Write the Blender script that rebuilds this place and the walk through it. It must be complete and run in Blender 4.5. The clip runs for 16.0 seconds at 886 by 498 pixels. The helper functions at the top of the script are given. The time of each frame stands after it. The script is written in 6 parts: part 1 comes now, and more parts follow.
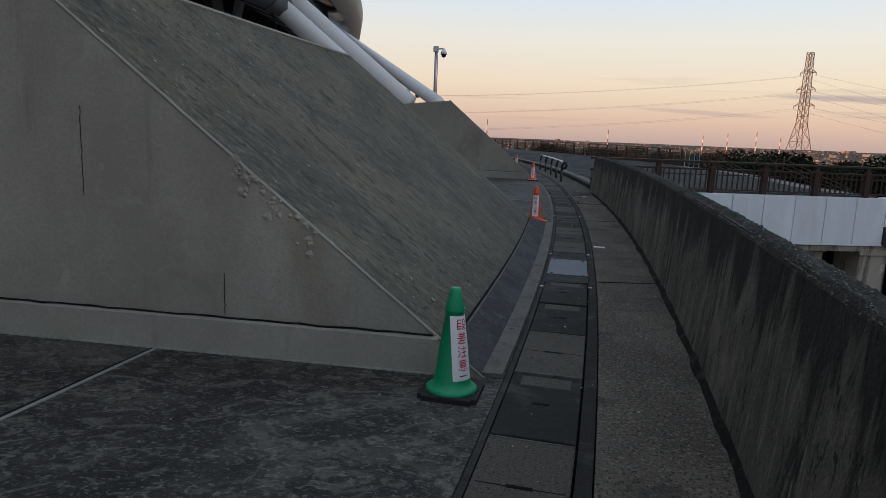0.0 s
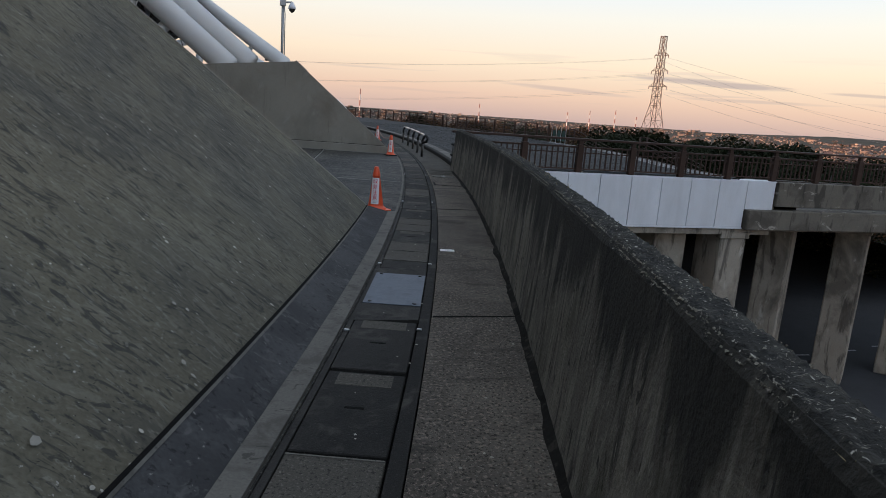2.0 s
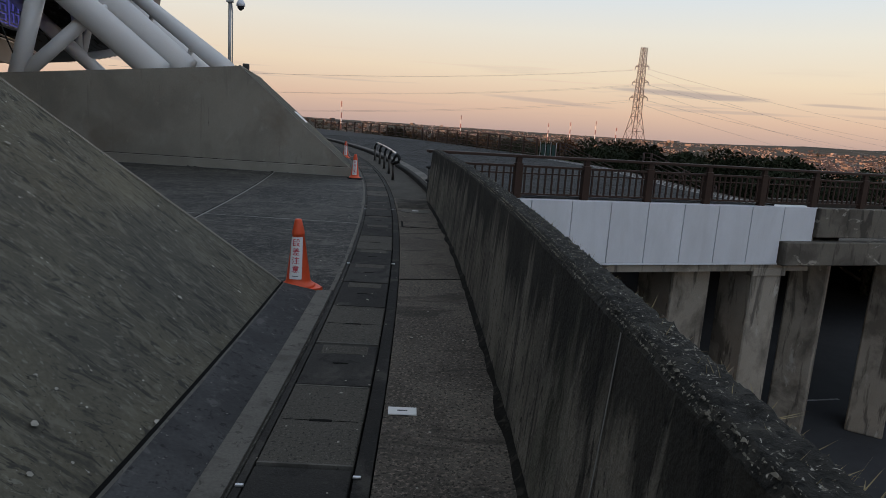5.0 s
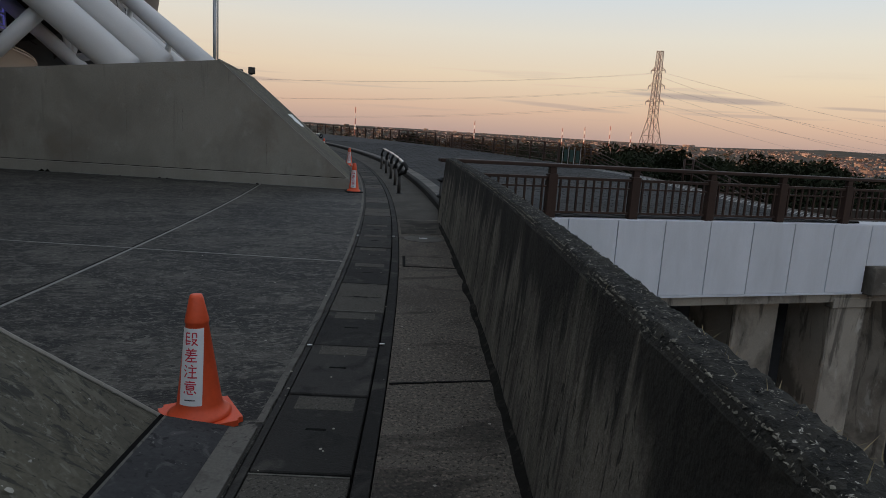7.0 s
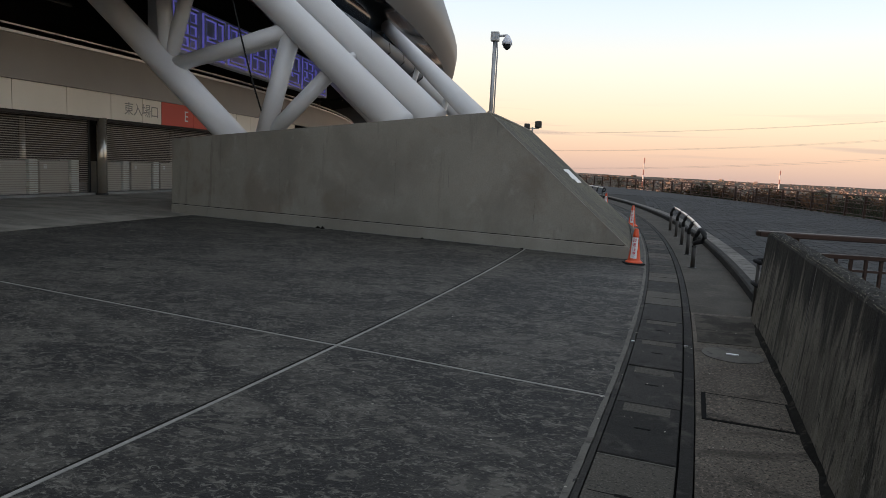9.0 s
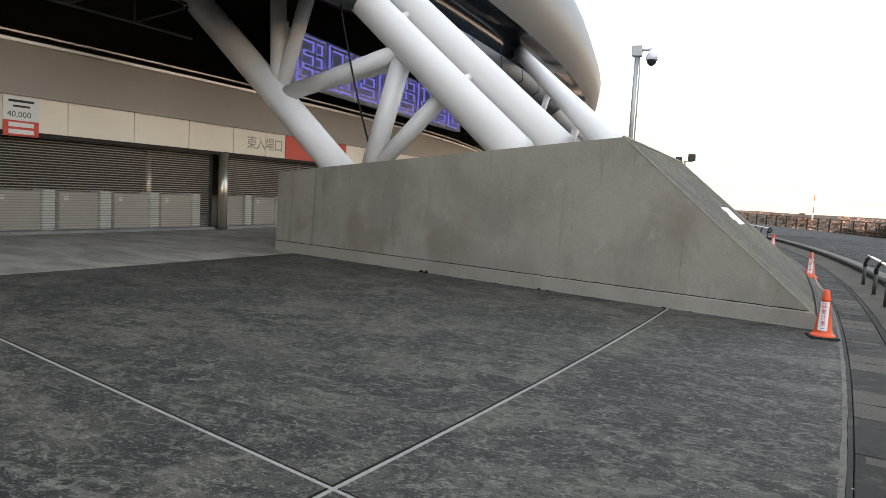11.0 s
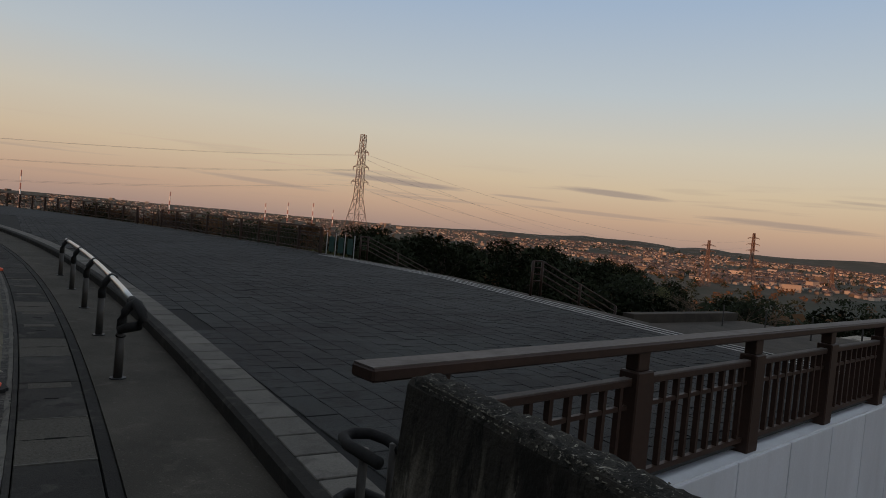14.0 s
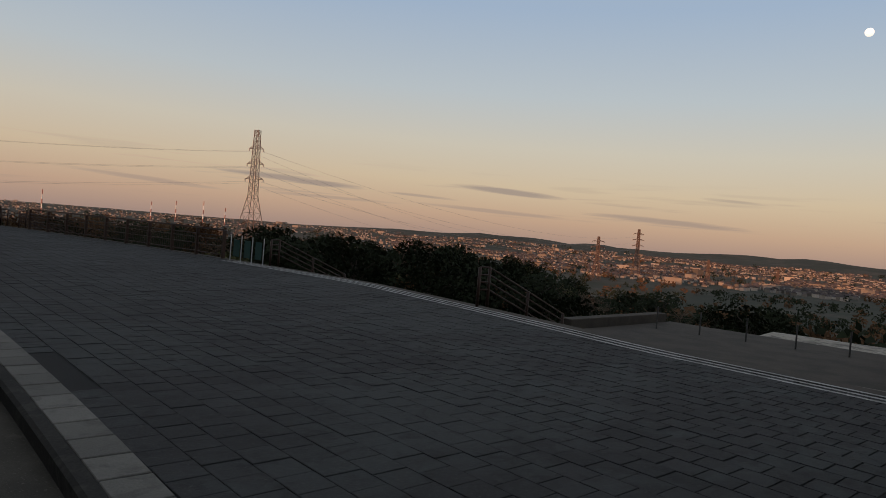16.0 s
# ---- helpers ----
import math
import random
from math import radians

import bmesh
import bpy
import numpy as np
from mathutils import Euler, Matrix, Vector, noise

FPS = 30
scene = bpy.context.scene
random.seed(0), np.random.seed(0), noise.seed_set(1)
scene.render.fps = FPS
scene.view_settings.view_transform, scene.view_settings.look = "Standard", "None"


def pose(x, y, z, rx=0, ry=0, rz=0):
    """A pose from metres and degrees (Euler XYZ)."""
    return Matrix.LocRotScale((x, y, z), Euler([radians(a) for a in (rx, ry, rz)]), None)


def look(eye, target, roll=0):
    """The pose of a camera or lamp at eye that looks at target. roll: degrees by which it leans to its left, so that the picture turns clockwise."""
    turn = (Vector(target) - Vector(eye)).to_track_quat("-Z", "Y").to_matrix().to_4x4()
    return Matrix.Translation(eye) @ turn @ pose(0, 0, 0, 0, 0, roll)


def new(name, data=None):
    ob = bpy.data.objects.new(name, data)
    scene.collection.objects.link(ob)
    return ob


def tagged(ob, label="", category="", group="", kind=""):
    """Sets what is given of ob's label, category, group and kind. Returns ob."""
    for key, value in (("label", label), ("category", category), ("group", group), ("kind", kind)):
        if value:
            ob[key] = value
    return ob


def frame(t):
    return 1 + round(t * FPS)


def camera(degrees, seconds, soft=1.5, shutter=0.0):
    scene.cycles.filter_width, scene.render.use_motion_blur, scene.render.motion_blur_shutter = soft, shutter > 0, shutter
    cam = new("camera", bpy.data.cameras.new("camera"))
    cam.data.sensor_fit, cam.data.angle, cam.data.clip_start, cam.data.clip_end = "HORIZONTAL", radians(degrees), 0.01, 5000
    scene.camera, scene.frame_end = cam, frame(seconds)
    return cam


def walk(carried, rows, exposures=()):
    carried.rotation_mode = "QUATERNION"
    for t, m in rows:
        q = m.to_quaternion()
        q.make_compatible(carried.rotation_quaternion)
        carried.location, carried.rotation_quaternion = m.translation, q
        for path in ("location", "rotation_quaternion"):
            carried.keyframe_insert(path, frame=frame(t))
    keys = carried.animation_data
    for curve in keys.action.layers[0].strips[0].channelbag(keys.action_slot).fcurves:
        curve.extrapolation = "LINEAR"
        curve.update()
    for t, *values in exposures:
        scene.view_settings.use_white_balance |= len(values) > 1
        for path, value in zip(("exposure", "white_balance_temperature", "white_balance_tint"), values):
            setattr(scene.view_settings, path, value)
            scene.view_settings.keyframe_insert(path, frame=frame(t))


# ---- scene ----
cam = camera(67.3, 16.0, soft=0.85)
# seconds, eye x y z, yaw to the left of +y, pitch up, roll
ROWS = [
    (0, -0.349, -0.306, 1.655, -1.92, -9.84, 2.34),
    (0.5, -0.097, 0.320, 1.656, -8.49, -10.72, 2.89),
    (1, 0.215, 0.987, 1.634, -10.50, -10.95, 3.30),
    (1.5, 0.367, 1.651, 1.661, -11.95, -11.31, 3.52),
    (2, 0.624, 2.287, 1.629, -13.04, -11.68, 4.13),
    (2.5, 0.768, 2.900, 1.639, -13.77, -11.83, 4.33),
    (3, 0.952, 3.551, 1.661, -13.73, -11.62, 4.29),
    (3.5, 1.079, 4.190, 1.693, -13.71, -11.21, 4.16),
    (4, 1.204, 4.849, 1.738, -14.08, -10.69, 4.11),
    (6.5, 2.306, 8.420, 1.637, -14.61, -10.51, 3.75),
    (7, 2.368, 9.180, 1.641, -13.22, -10.22, 3.56),
    (7.5, 2.510, 9.812, 1.689, -11.18, -9.93, 3.42),
    (8, 2.579, 10.526, 1.721, -6.14, -9.62, 2.76),
    (8.5, 2.628, 11.125, 1.745, 1.65, -8.63, 3.22),
    (9, 2.661, 11.817, 1.763, 11.10, -7.27, 3.00),
    (9.5, 2.603, 12.420, 1.798, 20.00, -5.39, 3.10),
    (12, 2.580, 15.823, 1.788, 23.86, -4.91, 3.25),
    (12.5, 2.753, 16.544, 1.707, 12.13, -4.85, 5.01),
    (13, 3.029, 17.351, 1.690, -6.36, -3.96, 6.32),
    (13.5, 3.361, 17.925, 1.734, -23.55, -2.64, 6.41),
    (14, 3.440, 18.519, 1.753, -37.83, -1.83, 5.30),
    (14.5, 3.565, 19.085, 1.725, -39.97, -2.15, 4.54),
    (15, 3.677, 19.753, 1.698, -42.20, -2.06, 4.43),
    (15.5, 3.967, 20.266, 1.790, -44.17, -1.80, 4.50),
    (16, 4.199, 20.900, 1.787, -46.52, -1.23, 4.85),
]


def carried_pose(x, y, z, yaw, pitch, roll):
    a, p = radians(yaw), radians(pitch)
    ahead = Vector((-math.sin(a) * math.cos(p), math.cos(a) * math.cos(p), math.sin(p)))
    return look((x, y, z), Vector((x, y, z)) + ahead, roll)


EXPOSURES = [(0, -0.2, 6000, 10), (1, -0.15, 6000, 10), (2.5, 0.05, 6000, 10), (4.2, -0.1, 6050, 10), (6.3, -0.45, 6250, 10), (7, -0.38, 6250, 10), (8.2, -0.1, 6350, 10), (9.2, 0.22, 6450, 10), (9.7, 0.5, 6500, 10), (11.8, 1.7, 6850, 10), (12.4, 1.52, 6750, 10), (13, 0.4, 6500, 10), (13.5, -0.38, 6500, 10), (14.1, -0.83, 6500, 10), (16, -0.83, 6500, 10)]
walk(cam, [(r[0], carried_pose(*r[1:])) for r in ROWS], EXPOSURES)

# ---------------------------------------------------------------- sky and sun
SUN_FROM = Vector((-0.978, -0.208, math.tan(radians(3.0)))).normalized()
world = bpy.data.worlds.new("dusk_sky")
scene.world = world
world.use_nodes = True


def nodes_of(tree):
    tree.nodes.clear()

    def add(kind, **kw):
        n = tree.nodes.new(kind)
        for k, v in kw.items():
            if k in ("operation", "blend_type", "sky_type", "sun_disc", "sun_elevation", "sun_rotation", "noise_dimensions", "feature", "data_type", "interpolation_type", "wave_type", "bands_direction", "distance", "clamp"):
                if k == "operation":
                    n.operation = v
                elif k == "blend_type":
                    n.blend_type = v
                elif k == "sky_type":
                    n.sky_type = v
                elif k == "sun_disc":
                    n.sun_disc = v
                elif k == "sun_elevation":
                    n.sun_elevation = v
                elif k == "sun_rotation":
                    n.sun_rotation = v
                elif k == "feature":
                    n.feature = v
                elif k == "data_type":
                    n.data_type = v
                elif k == "wave_type":
                    n.wave_type = v
                elif k == "bands_direction":
                    n.bands_direction = v
                elif k == "distance":
                    n.distance = v
                elif k == "clamp":
                    n.use_clamp = v
            else:
                n.inputs[k].default_value = v
        return n

    return add, lambda a, b: tree.links.new(a, b)


def ramp(node, stops):
    els = node.color_ramp.elements
    while len(els) < len(stops):
        els.new(0.5)
    for e, (p, c) in zip(els, stops):
        e.position = p
        e.color = (*c, 1) if not isinstance(c, (int, float)) else (c, c, c, 1)


add, link = nodes_of(world.node_tree)
coord = add("ShaderNodeTexCoord")
sep = add("ShaderNodeSeparateXYZ")
link(coord.outputs["Generated"], sep.inputs[0])
lift = add("ShaderNodeMath", operation="MULTIPLY_ADD")
lift.inputs[1].default_value, lift.inputs[2].default_value = 0.95, 0.05
link(sep.outputs["Z"], lift.inputs[0])
tint = add("ShaderNodeValToRGB")
ramp(tint, [(0.0, (0.42, 0.32, 0.31)), (0.048, (0.64, 0.45, 0.39)), (0.08, (0.85, 0.58, 0.44)), (0.125, (1.0, 0.78, 0.57)),
            (0.18, (0.98, 0.88, 0.74)), (0.25, (0.80, 0.87, 0.93)), (0.36, (0.58, 0.74, 0.98)), (0.6, (0.62, 0.69, 0.80)), (1.0, (0.64, 0.67, 0.72))])
link(lift.outputs[0], tint.inputs[0])
# long thin clouds low over the horizon
stretch = add("ShaderNodeMapping")
stretch.inputs["Scale"].default_value = (4.2, 4.2, 95.0)
stretch.inputs["Rotation"].default_value = (0.02, -0.015, 0.0)
link(coord.outputs["Generated"], stretch.inputs[0])
streak = add("ShaderNodeTexNoise", Scale=1.25, Detail=3.0, Roughness=0.5)
link(stretch.outputs[0], streak.inputs["Vector"])
streak_on = add("ShaderNodeValToRGB")
ramp(streak_on, [(0.58, 0.0), (0.68, 0.30)])
link(streak.outputs["Fac"], streak_on.inputs[0])
band = add("ShaderNodeValToRGB")
ramp(band, [(0.06, 0.0), (0.085, 1.0), (0.115, 1.0), (0.15, 0.0)])
link(lift.outputs[0], band.inputs[0])
cover = add("ShaderNodeMath", operation="MULTIPLY")
link(streak_on.outputs[0], cover.inputs[0])
link(band.outputs[0], cover.inputs[1])
# single long clouds: bearing, height, half length and half depth, tilt; all in degrees
bearing = add("ShaderNodeMath", operation="ARCTAN2")
link(sep.outputs["X"], bearing.inputs[0])
link(sep.outputs["Y"], bearing.inputs[1])
fray = add("ShaderNodeTexNoise", Scale=2.6, Detail=5.0, Roughness=0.65)
link(stretch.outputs[0], fray.inputs["Vector"])


def calc(kind, a, b, c=None):
    n = add("ShaderNodeMath", operation=kind)
    for k, v in enumerate((a, b, c)):
        if v is None:
            continue
        if isinstance(v, (int, float)):
            n.inputs[k].default_value = v
        else:
            link(v, n.inputs[k])
    return n.outputs[0]


total_cloud = cover.outputs[0]
for az, el, long, deep, tilt, dense in ((33.3, 3.58, 7.0, 0.30, -0.034, 0.85), (51.6, 4.12, 5.4, 0.30, -0.055, 0.85), (64.5, 2.55, 6.8, 0.30, -0.038, 0.75), (44.3, 3.16, 3.6, 0.14, -0.03, 0.6), (22.4, 2.42, 6.0, 0.22, -0.048, 0.5), (69.8, 4.5, 2.8, 0.16, -0.05, 0.55), (50.5, 2.35, 7.5, 0.20, -0.03, 0.55), (36.6, 2.35, 6.0, 0.16, 0.0, 0.45), (-8.0, 3.2, 9.0, 0.25, -0.02, 0.5)):
    du = calc("SUBTRACT", bearing.outputs[0], radians(az))
    mid = calc("MULTIPLY_ADD", du, tilt, math.sin(radians(el)))
    dv = calc("SUBTRACT", sep.outputs["Z"], mid)
    u2 = calc("POWER", calc("ABSOLUTE", calc("DIVIDE", du, radians(long)), 0.0), 2.0)
    v2 = calc("POWER", calc("ABSOLUTE", calc("DIVIDE", dv, radians(deep)), 0.0), 2.0)
    body = calc("SUBTRACT", calc("MULTIPLY_ADD", fray.outputs["Fac"], 1.6, 0.2), calc("ADD", u2, v2))
    shape = add("ShaderNodeMapRange")
    shape.inputs[1].default_value, shape.inputs[2].default_value = 0.0, 0.8
    shape.inputs[3].default_value, shape.inputs[4].default_value = 0.0, dense
    link(body, shape.inputs[0])
    total_cloud = calc("MAXIMUM", total_cloud, shape.outputs[0])
clouded = add("ShaderNodeMix", data_type="RGBA")
clouded.inputs[7].default_value = (0.50, 0.39, 0.385, 1)
link(total_cloud, clouded.inputs[0])
link(tint.outputs[0], clouded.inputs[6])
sky = add("ShaderNodeTexSky", sky_type="NISHITA", sun_disc=False, sun_elevation=radians(3.0), sun_rotation=radians(258))
soft_sky = add("ShaderNodeBackground", Strength=0.05)
link(sky.outputs[0], soft_sky.inputs[0])
main_sky = add("ShaderNodeBackground", Strength=0.95)
link(clouded.outputs[2], main_sky.inputs[0])
both = add("ShaderNodeAddShader")
link(soft_sky.outputs[0], both.inputs[0])
link(main_sky.outputs[0], both.inputs[1])
wout = add("ShaderNodeOutputWorld")
link(both.outputs[0], wout.inputs[0])

sun = new("sun", bpy.data.lights.new("sun", "SUN"))
sun.data.energy, sun.data.angle, sun.data.color = 6.5, radians(0.6), (1.0, 0.41, 0.17)
sun.matrix_world = look((0, 0, 0), -SUN_FROM)

# ---------------------------------------------------------------- materials


def material(name, base, rough=0.85, metal=0.0, fine=40.0, coarse=1.2, vary=0.25, stain=None, stain_amount=0.0, stain_scale=(1, 1, 1), bump=0.3, speck=None, speck_scale=60.0, speck_amount=0.0, emission=None, per_object=0.0, island=0.0, spec=None, layers=(), drips=None):
    """A worn surface: two scales of variation, stains of their own shape, specks, relief."""
    m = bpy.data.materials.new(name)
    m.use_nodes = True
    add, link = nodes_of(m.node_tree)
    out = add("ShaderNodeOutputMaterial")
    bsdf = add("ShaderNodeBsdfPrincipled", Roughness=rough, Metallic=metal)
    if spec is None and rough >= 0.75:
        spec = 0.25
    if spec is not None:
        bsdf.inputs["Specular IOR Level"].default_value = spec
    link(bsdf.outputs[0], out.inputs[0])
    geo = add("ShaderNodeNewGeometry")
    big = add("ShaderNodeTexNoise", Scale=coarse, Detail=6.0, Roughness=0.6)
    link(geo.outputs["Position"], big.inputs["Vector"])
    small = add("ShaderNodeTexNoise", Scale=fine, Detail=4.0, Roughness=0.6)
    link(geo.outputs["Position"], small.inputs["Vector"])
    total = add("ShaderNodeMath", operation="ADD")
    link(big.outputs["Fac"], total.inputs[0])
    link(small.outputs["Fac"], total.inputs[1])
    scale = add("ShaderNodeMath", operation="MULTIPLY_ADD")
    scale.inputs[1].default_value, scale.inputs[2].default_value = 2.2 * vary, 1.0 - 2.2 * vary
    link(total.outputs[0], scale.inputs[0])
    factor = scale.outputs[0]
    for on, amount in (("object", per_object), ("island", island)):
        if amount:
            src = add("ShaderNodeObjectInfo").outputs["Random"] if on == "object" else geo.outputs["Random Per Island"]
            r = add("ShaderNodeMath", operation="MULTIPLY_ADD")
            r.inputs[1].default_value, r.inputs[2].default_value = amount, 1.0 - amount / 2
            link(src, r.inputs[0])
            mul = add("ShaderNodeMath", operation="MULTIPLY")
            link(r.outputs[0], mul.inputs[0])
            link(factor, mul.inputs[1])
            factor = mul.outputs[0]
    tintn = add("ShaderNodeMix", data_type="RGBA", blend_type="MULTIPLY")
    tintn.inputs[0].default_value = 1.0
    tintn.inputs[6].default_value = (*base, 1)
    link(factor, tintn.inputs[7])
    colour = tintn.outputs[2]
    if stain is not None:
        mp = add("ShaderNodeMapping")
        mp.inputs["Scale"].default_value = stain_scale
        link(geo.outputs["Position"], mp.inputs[0])
        st = add("ShaderNodeTexNoise", Scale=1.0, Detail=7.0, Roughness=0.65, Distortion=0.3)
        link(mp.outputs[0], st.inputs["Vector"])
        on = add("ShaderNodeValToRGB")
        ramp(on, [(0.42, 0.0), (0.66, stain_amount)])
        link(st.outputs["Fac"], on.inputs[0])
        mx = add("ShaderNodeMix", data_type="RGBA")
        mx.inputs[7].default_value = (*stain, 1)
        link(on.outputs[0], mx.inputs[0])
        link(colour, mx.inputs[6])
        colour = mx.outputs[2]
    if speck is not None:
        vo = add("ShaderNodeTexNoise", Scale=speck_scale, Detail=2.0, Roughness=0.5)
        link(geo.outputs["Position"], vo.inputs["Vector"])
        on = add("ShaderNodeValToRGB")
        ramp(on, [(0.60, 0.0), (0.70, speck_amount)])
        link(vo.outputs["Fac"], on.inputs[0])
        mx = add("ShaderNodeMix", data_type="RGBA")
        mx.inputs[7].default_value = (*speck, 1)
        link(on.outputs[0], mx.inputs[0])
        link(colour, mx.inputs[6])
        colour = mx.outputs[2]
    for paint, size, lo, hi, amount, twist in layers:
        mp = add("ShaderNodeMapping")
        mp.inputs["Scale"].default_value = size
        link(geo.outputs["Position"], mp.inputs[0])
        st = add("ShaderNodeTexNoise", Scale=1.0, Detail=6.0, Roughness=0.62, Distortion=twist)
        link(mp.outputs[0], st.inputs["Vector"])
        on = add("ShaderNodeValToRGB")
        ramp(on, [(lo, 0.0), (lo + 0.6 * (hi - lo), amount)])
        link(st.outputs["Fac"], on.inputs[0])
        mx = add("ShaderNodeMix", data_type="RGBA")
        mx.inputs[7].default_value = (*paint, 1)
        link(on.outputs[0], mx.inputs[0])
        link(colour, mx.inputs[6])
        colour = mx.outputs[2]
    if drips is not None:
        # black algae that runs down in tongues from the crest
        paint, size, z0, z1 = drips
        mp = add("ShaderNodeMapping")
        mp.inputs["Scale"].default_value = size
        link(geo.outputs["Position"], mp.inputs[0])
        st = add("ShaderNodeTexNoise", Scale=1.0, Detail=5.0, Roughness=0.6, Distortion=0.4)
        link(mp.outputs[0], st.inputs["Vector"])
        sep = add("ShaderNodeSeparateXYZ")
        link(geo.outputs["Position"], sep.inputs[0])
        h = add("ShaderNodeMapRange")
        h.inputs[1].default_value, h.inputs[2].default_value = z0, z1
        h.inputs[3].default_value, h.inputs[4].default_value = -0.14, 0.24
        link(sep.outputs["Z"], h.inputs[0])
        both = add("ShaderNodeMath", operation="ADD")
        link(st.outputs["Fac"], both.inputs[0])
        link(h.outputs[0], both.inputs[1])
        on = add("ShaderNodeValToRGB")
        ramp(on, [(0.50, 0.0), (0.62, 0.85)])
        link(both.outputs[0], on.inputs[0])
        mx = add("ShaderNodeMix", data_type="RGBA")
        mx.inputs[7].default_value = (*paint, 1)
        link(on.outputs[0], mx.inputs[0])
        link(colour, mx.inputs[6])
        colour = mx.outputs[2]
    link(colour, bsdf.inputs["Base Color"])
    if emission:
        bsdf.inputs["Emission Color"].default_value = (*emission[0], 1)
        bsdf.inputs["Emission Strength"].default_value = emission[1]
    if bump:
        b = add("ShaderNodeBump", Strength=bump, Distance=0.01)
        link(total.outputs[0], b.inputs["Height"])
        link(b.outputs[0], bsdf.inputs["Normal"])
    return m


M = {}
M["slab"] = material("dark_trowelled_concrete", (0.030, 0.0285, 0.0255), 0.78, coarse=0.5, vary=0.45, bump=0.8, spec=0.26, layers=[((0.078, 0.073, 0.062), (0.45, 0.6, 1), 0.45, 0.66, 0.85, 0.8), ((0.017, 0.0165, 0.0155), (1.1, 1.6, 1), 0.48, 0.64, 0.85, 0.9), ((0.13, 0.122, 0.102), (3.2, 4.6, 1), 0.52, 0.64, 0.55, 2.2), ((0.012, 0.0115, 0.011), (5, 7, 1), 0.55, 0.65, 0.6, 1.6), ((0.19, 0.18, 0.155), (10, 15, 1), 0.56, 0.66, 0.55, 1.8), ((0.010, 0.0098, 0.0094), (14, 19, 1), 0.56, 0.66, 0.6, 0.9), ((0.24, 0.225, 0.195), (34, 48, 1), 0.60, 0.69, 0.5, 0.5)])
M["inner_floor"] = material("smooth_grey_concrete", (0.30, 0.275, 0.235), 0.75, vary=0.25, bump=0.15, layers=[((0.15, 0.138, 0.115), (0.7, 1.2, 1), 0.45, 0.68, 0.7, 0.4), ((0.32, 0.30, 0.26), (3, 5, 1), 0.58, 0.72, 0.5, 0.4)])
M["joint"] = material("pale_joint_sealant", (0.25, 0.243, 0.222), 0.8, vary=0.4, fine=30, bump=0.1)
M["pier"] = material("weathered_board_concrete", (0.285, 0.264, 0.222), 0.85, coarse=0.6, vary=0.24, bump=0.4, layers=[((0.205, 0.188, 0.155), (0.5, 0.5, 0.4), 0.45, 0.70, 0.65, 0.3), ((0.15, 0.136, 0.112), (4.5, 4.5, 0.45), 0.60, 0.76, 0.45, 0.2), ((0.39, 0.37, 0.32), (2.5, 2.5, 1.6), 0.60, 0.76, 0.35, 0.4), ((0.19, 0.152, 0.115), (0.7, 0.7, 0.5), 0.55, 0.72, 0.5, 0.5), ((0.08, 0.073, 0.062), (30, 30, 30), 0.69, 0.76, 0.55, 0.0)])
M["slope"] = material("weathered_brushed_concrete", (0.112, 0.102, 0.072), 0.9, coarse=0.7, vary=0.5, bump=1.0, layers=[((0.062, 0.060, 0.050), (0.6, 0.5, 0.6), 0.42, 0.70, 0.75, 0.6), ((0.165, 0.152, 0.115), (5.0, 11, 5.0), 0.52, 0.68, 0.5, 1.0), ((0.034, 0.033, 0.029), (6.0, 15, 6.0), 0.55, 0.65, 0.8, 1.2), ((0.20, 0.19, 0.155), (18, 34, 18), 0.59, 0.68, 0.6, 0.5), ((0.026, 0.0255, 0.023), (1.6, 5, 1.6), 0.58, 0.68, 0.6, 1.2), ((0.36, 0.34, 0.30), (24, 24, 24), 0.675, 0.72, 0.8, 0.2), ((0.012, 0.0115, 0.010), (40, 48, 40), 0.63, 0.70, 0.8, 0.0)])
M["toe"] = material("dark_grey_toe_concrete", (0.060, 0.060, 0.060), 0.9, coarse=0.9, vary=0.45, bump=0.8, layers=[((0.035, 0.035, 0.036), (1.2, 1.2, 1.2), 0.44, 0.66, 0.75, 0.6), ((0.12, 0.118, 0.112), (7, 7, 7), 0.58, 0.70, 0.5, 0.8), ((0.26, 0.25, 0.23), (26, 26, 26), 0.665, 0.72, 0.7, 0.2), ((0.014, 0.014, 0.014), (22, 22, 22), 0.58, 0.67, 0.7, 0.4)])
M["base"] = material("concrete_base_course", (0.292, 0.270, 0.228), 0.85, coarse=0.6, vary=0.22, bump=0.3, layers=[((0.215, 0.197, 0.163), (0.5, 0.5, 0.4), 0.45, 0.72, 0.6, 0.3), ((0.17, 0.155, 0.128), (4.5, 4.5, 0.6), 0.62, 0.78, 0.35, 0.2), ((0.37, 0.35, 0.30), (2.5, 2.5, 1.6), 0.60, 0.78, 0.3, 0.4), ((0.09, 0.082, 0.07), (34, 34, 34), 0.70, 0.78, 0.5, 0.0)])
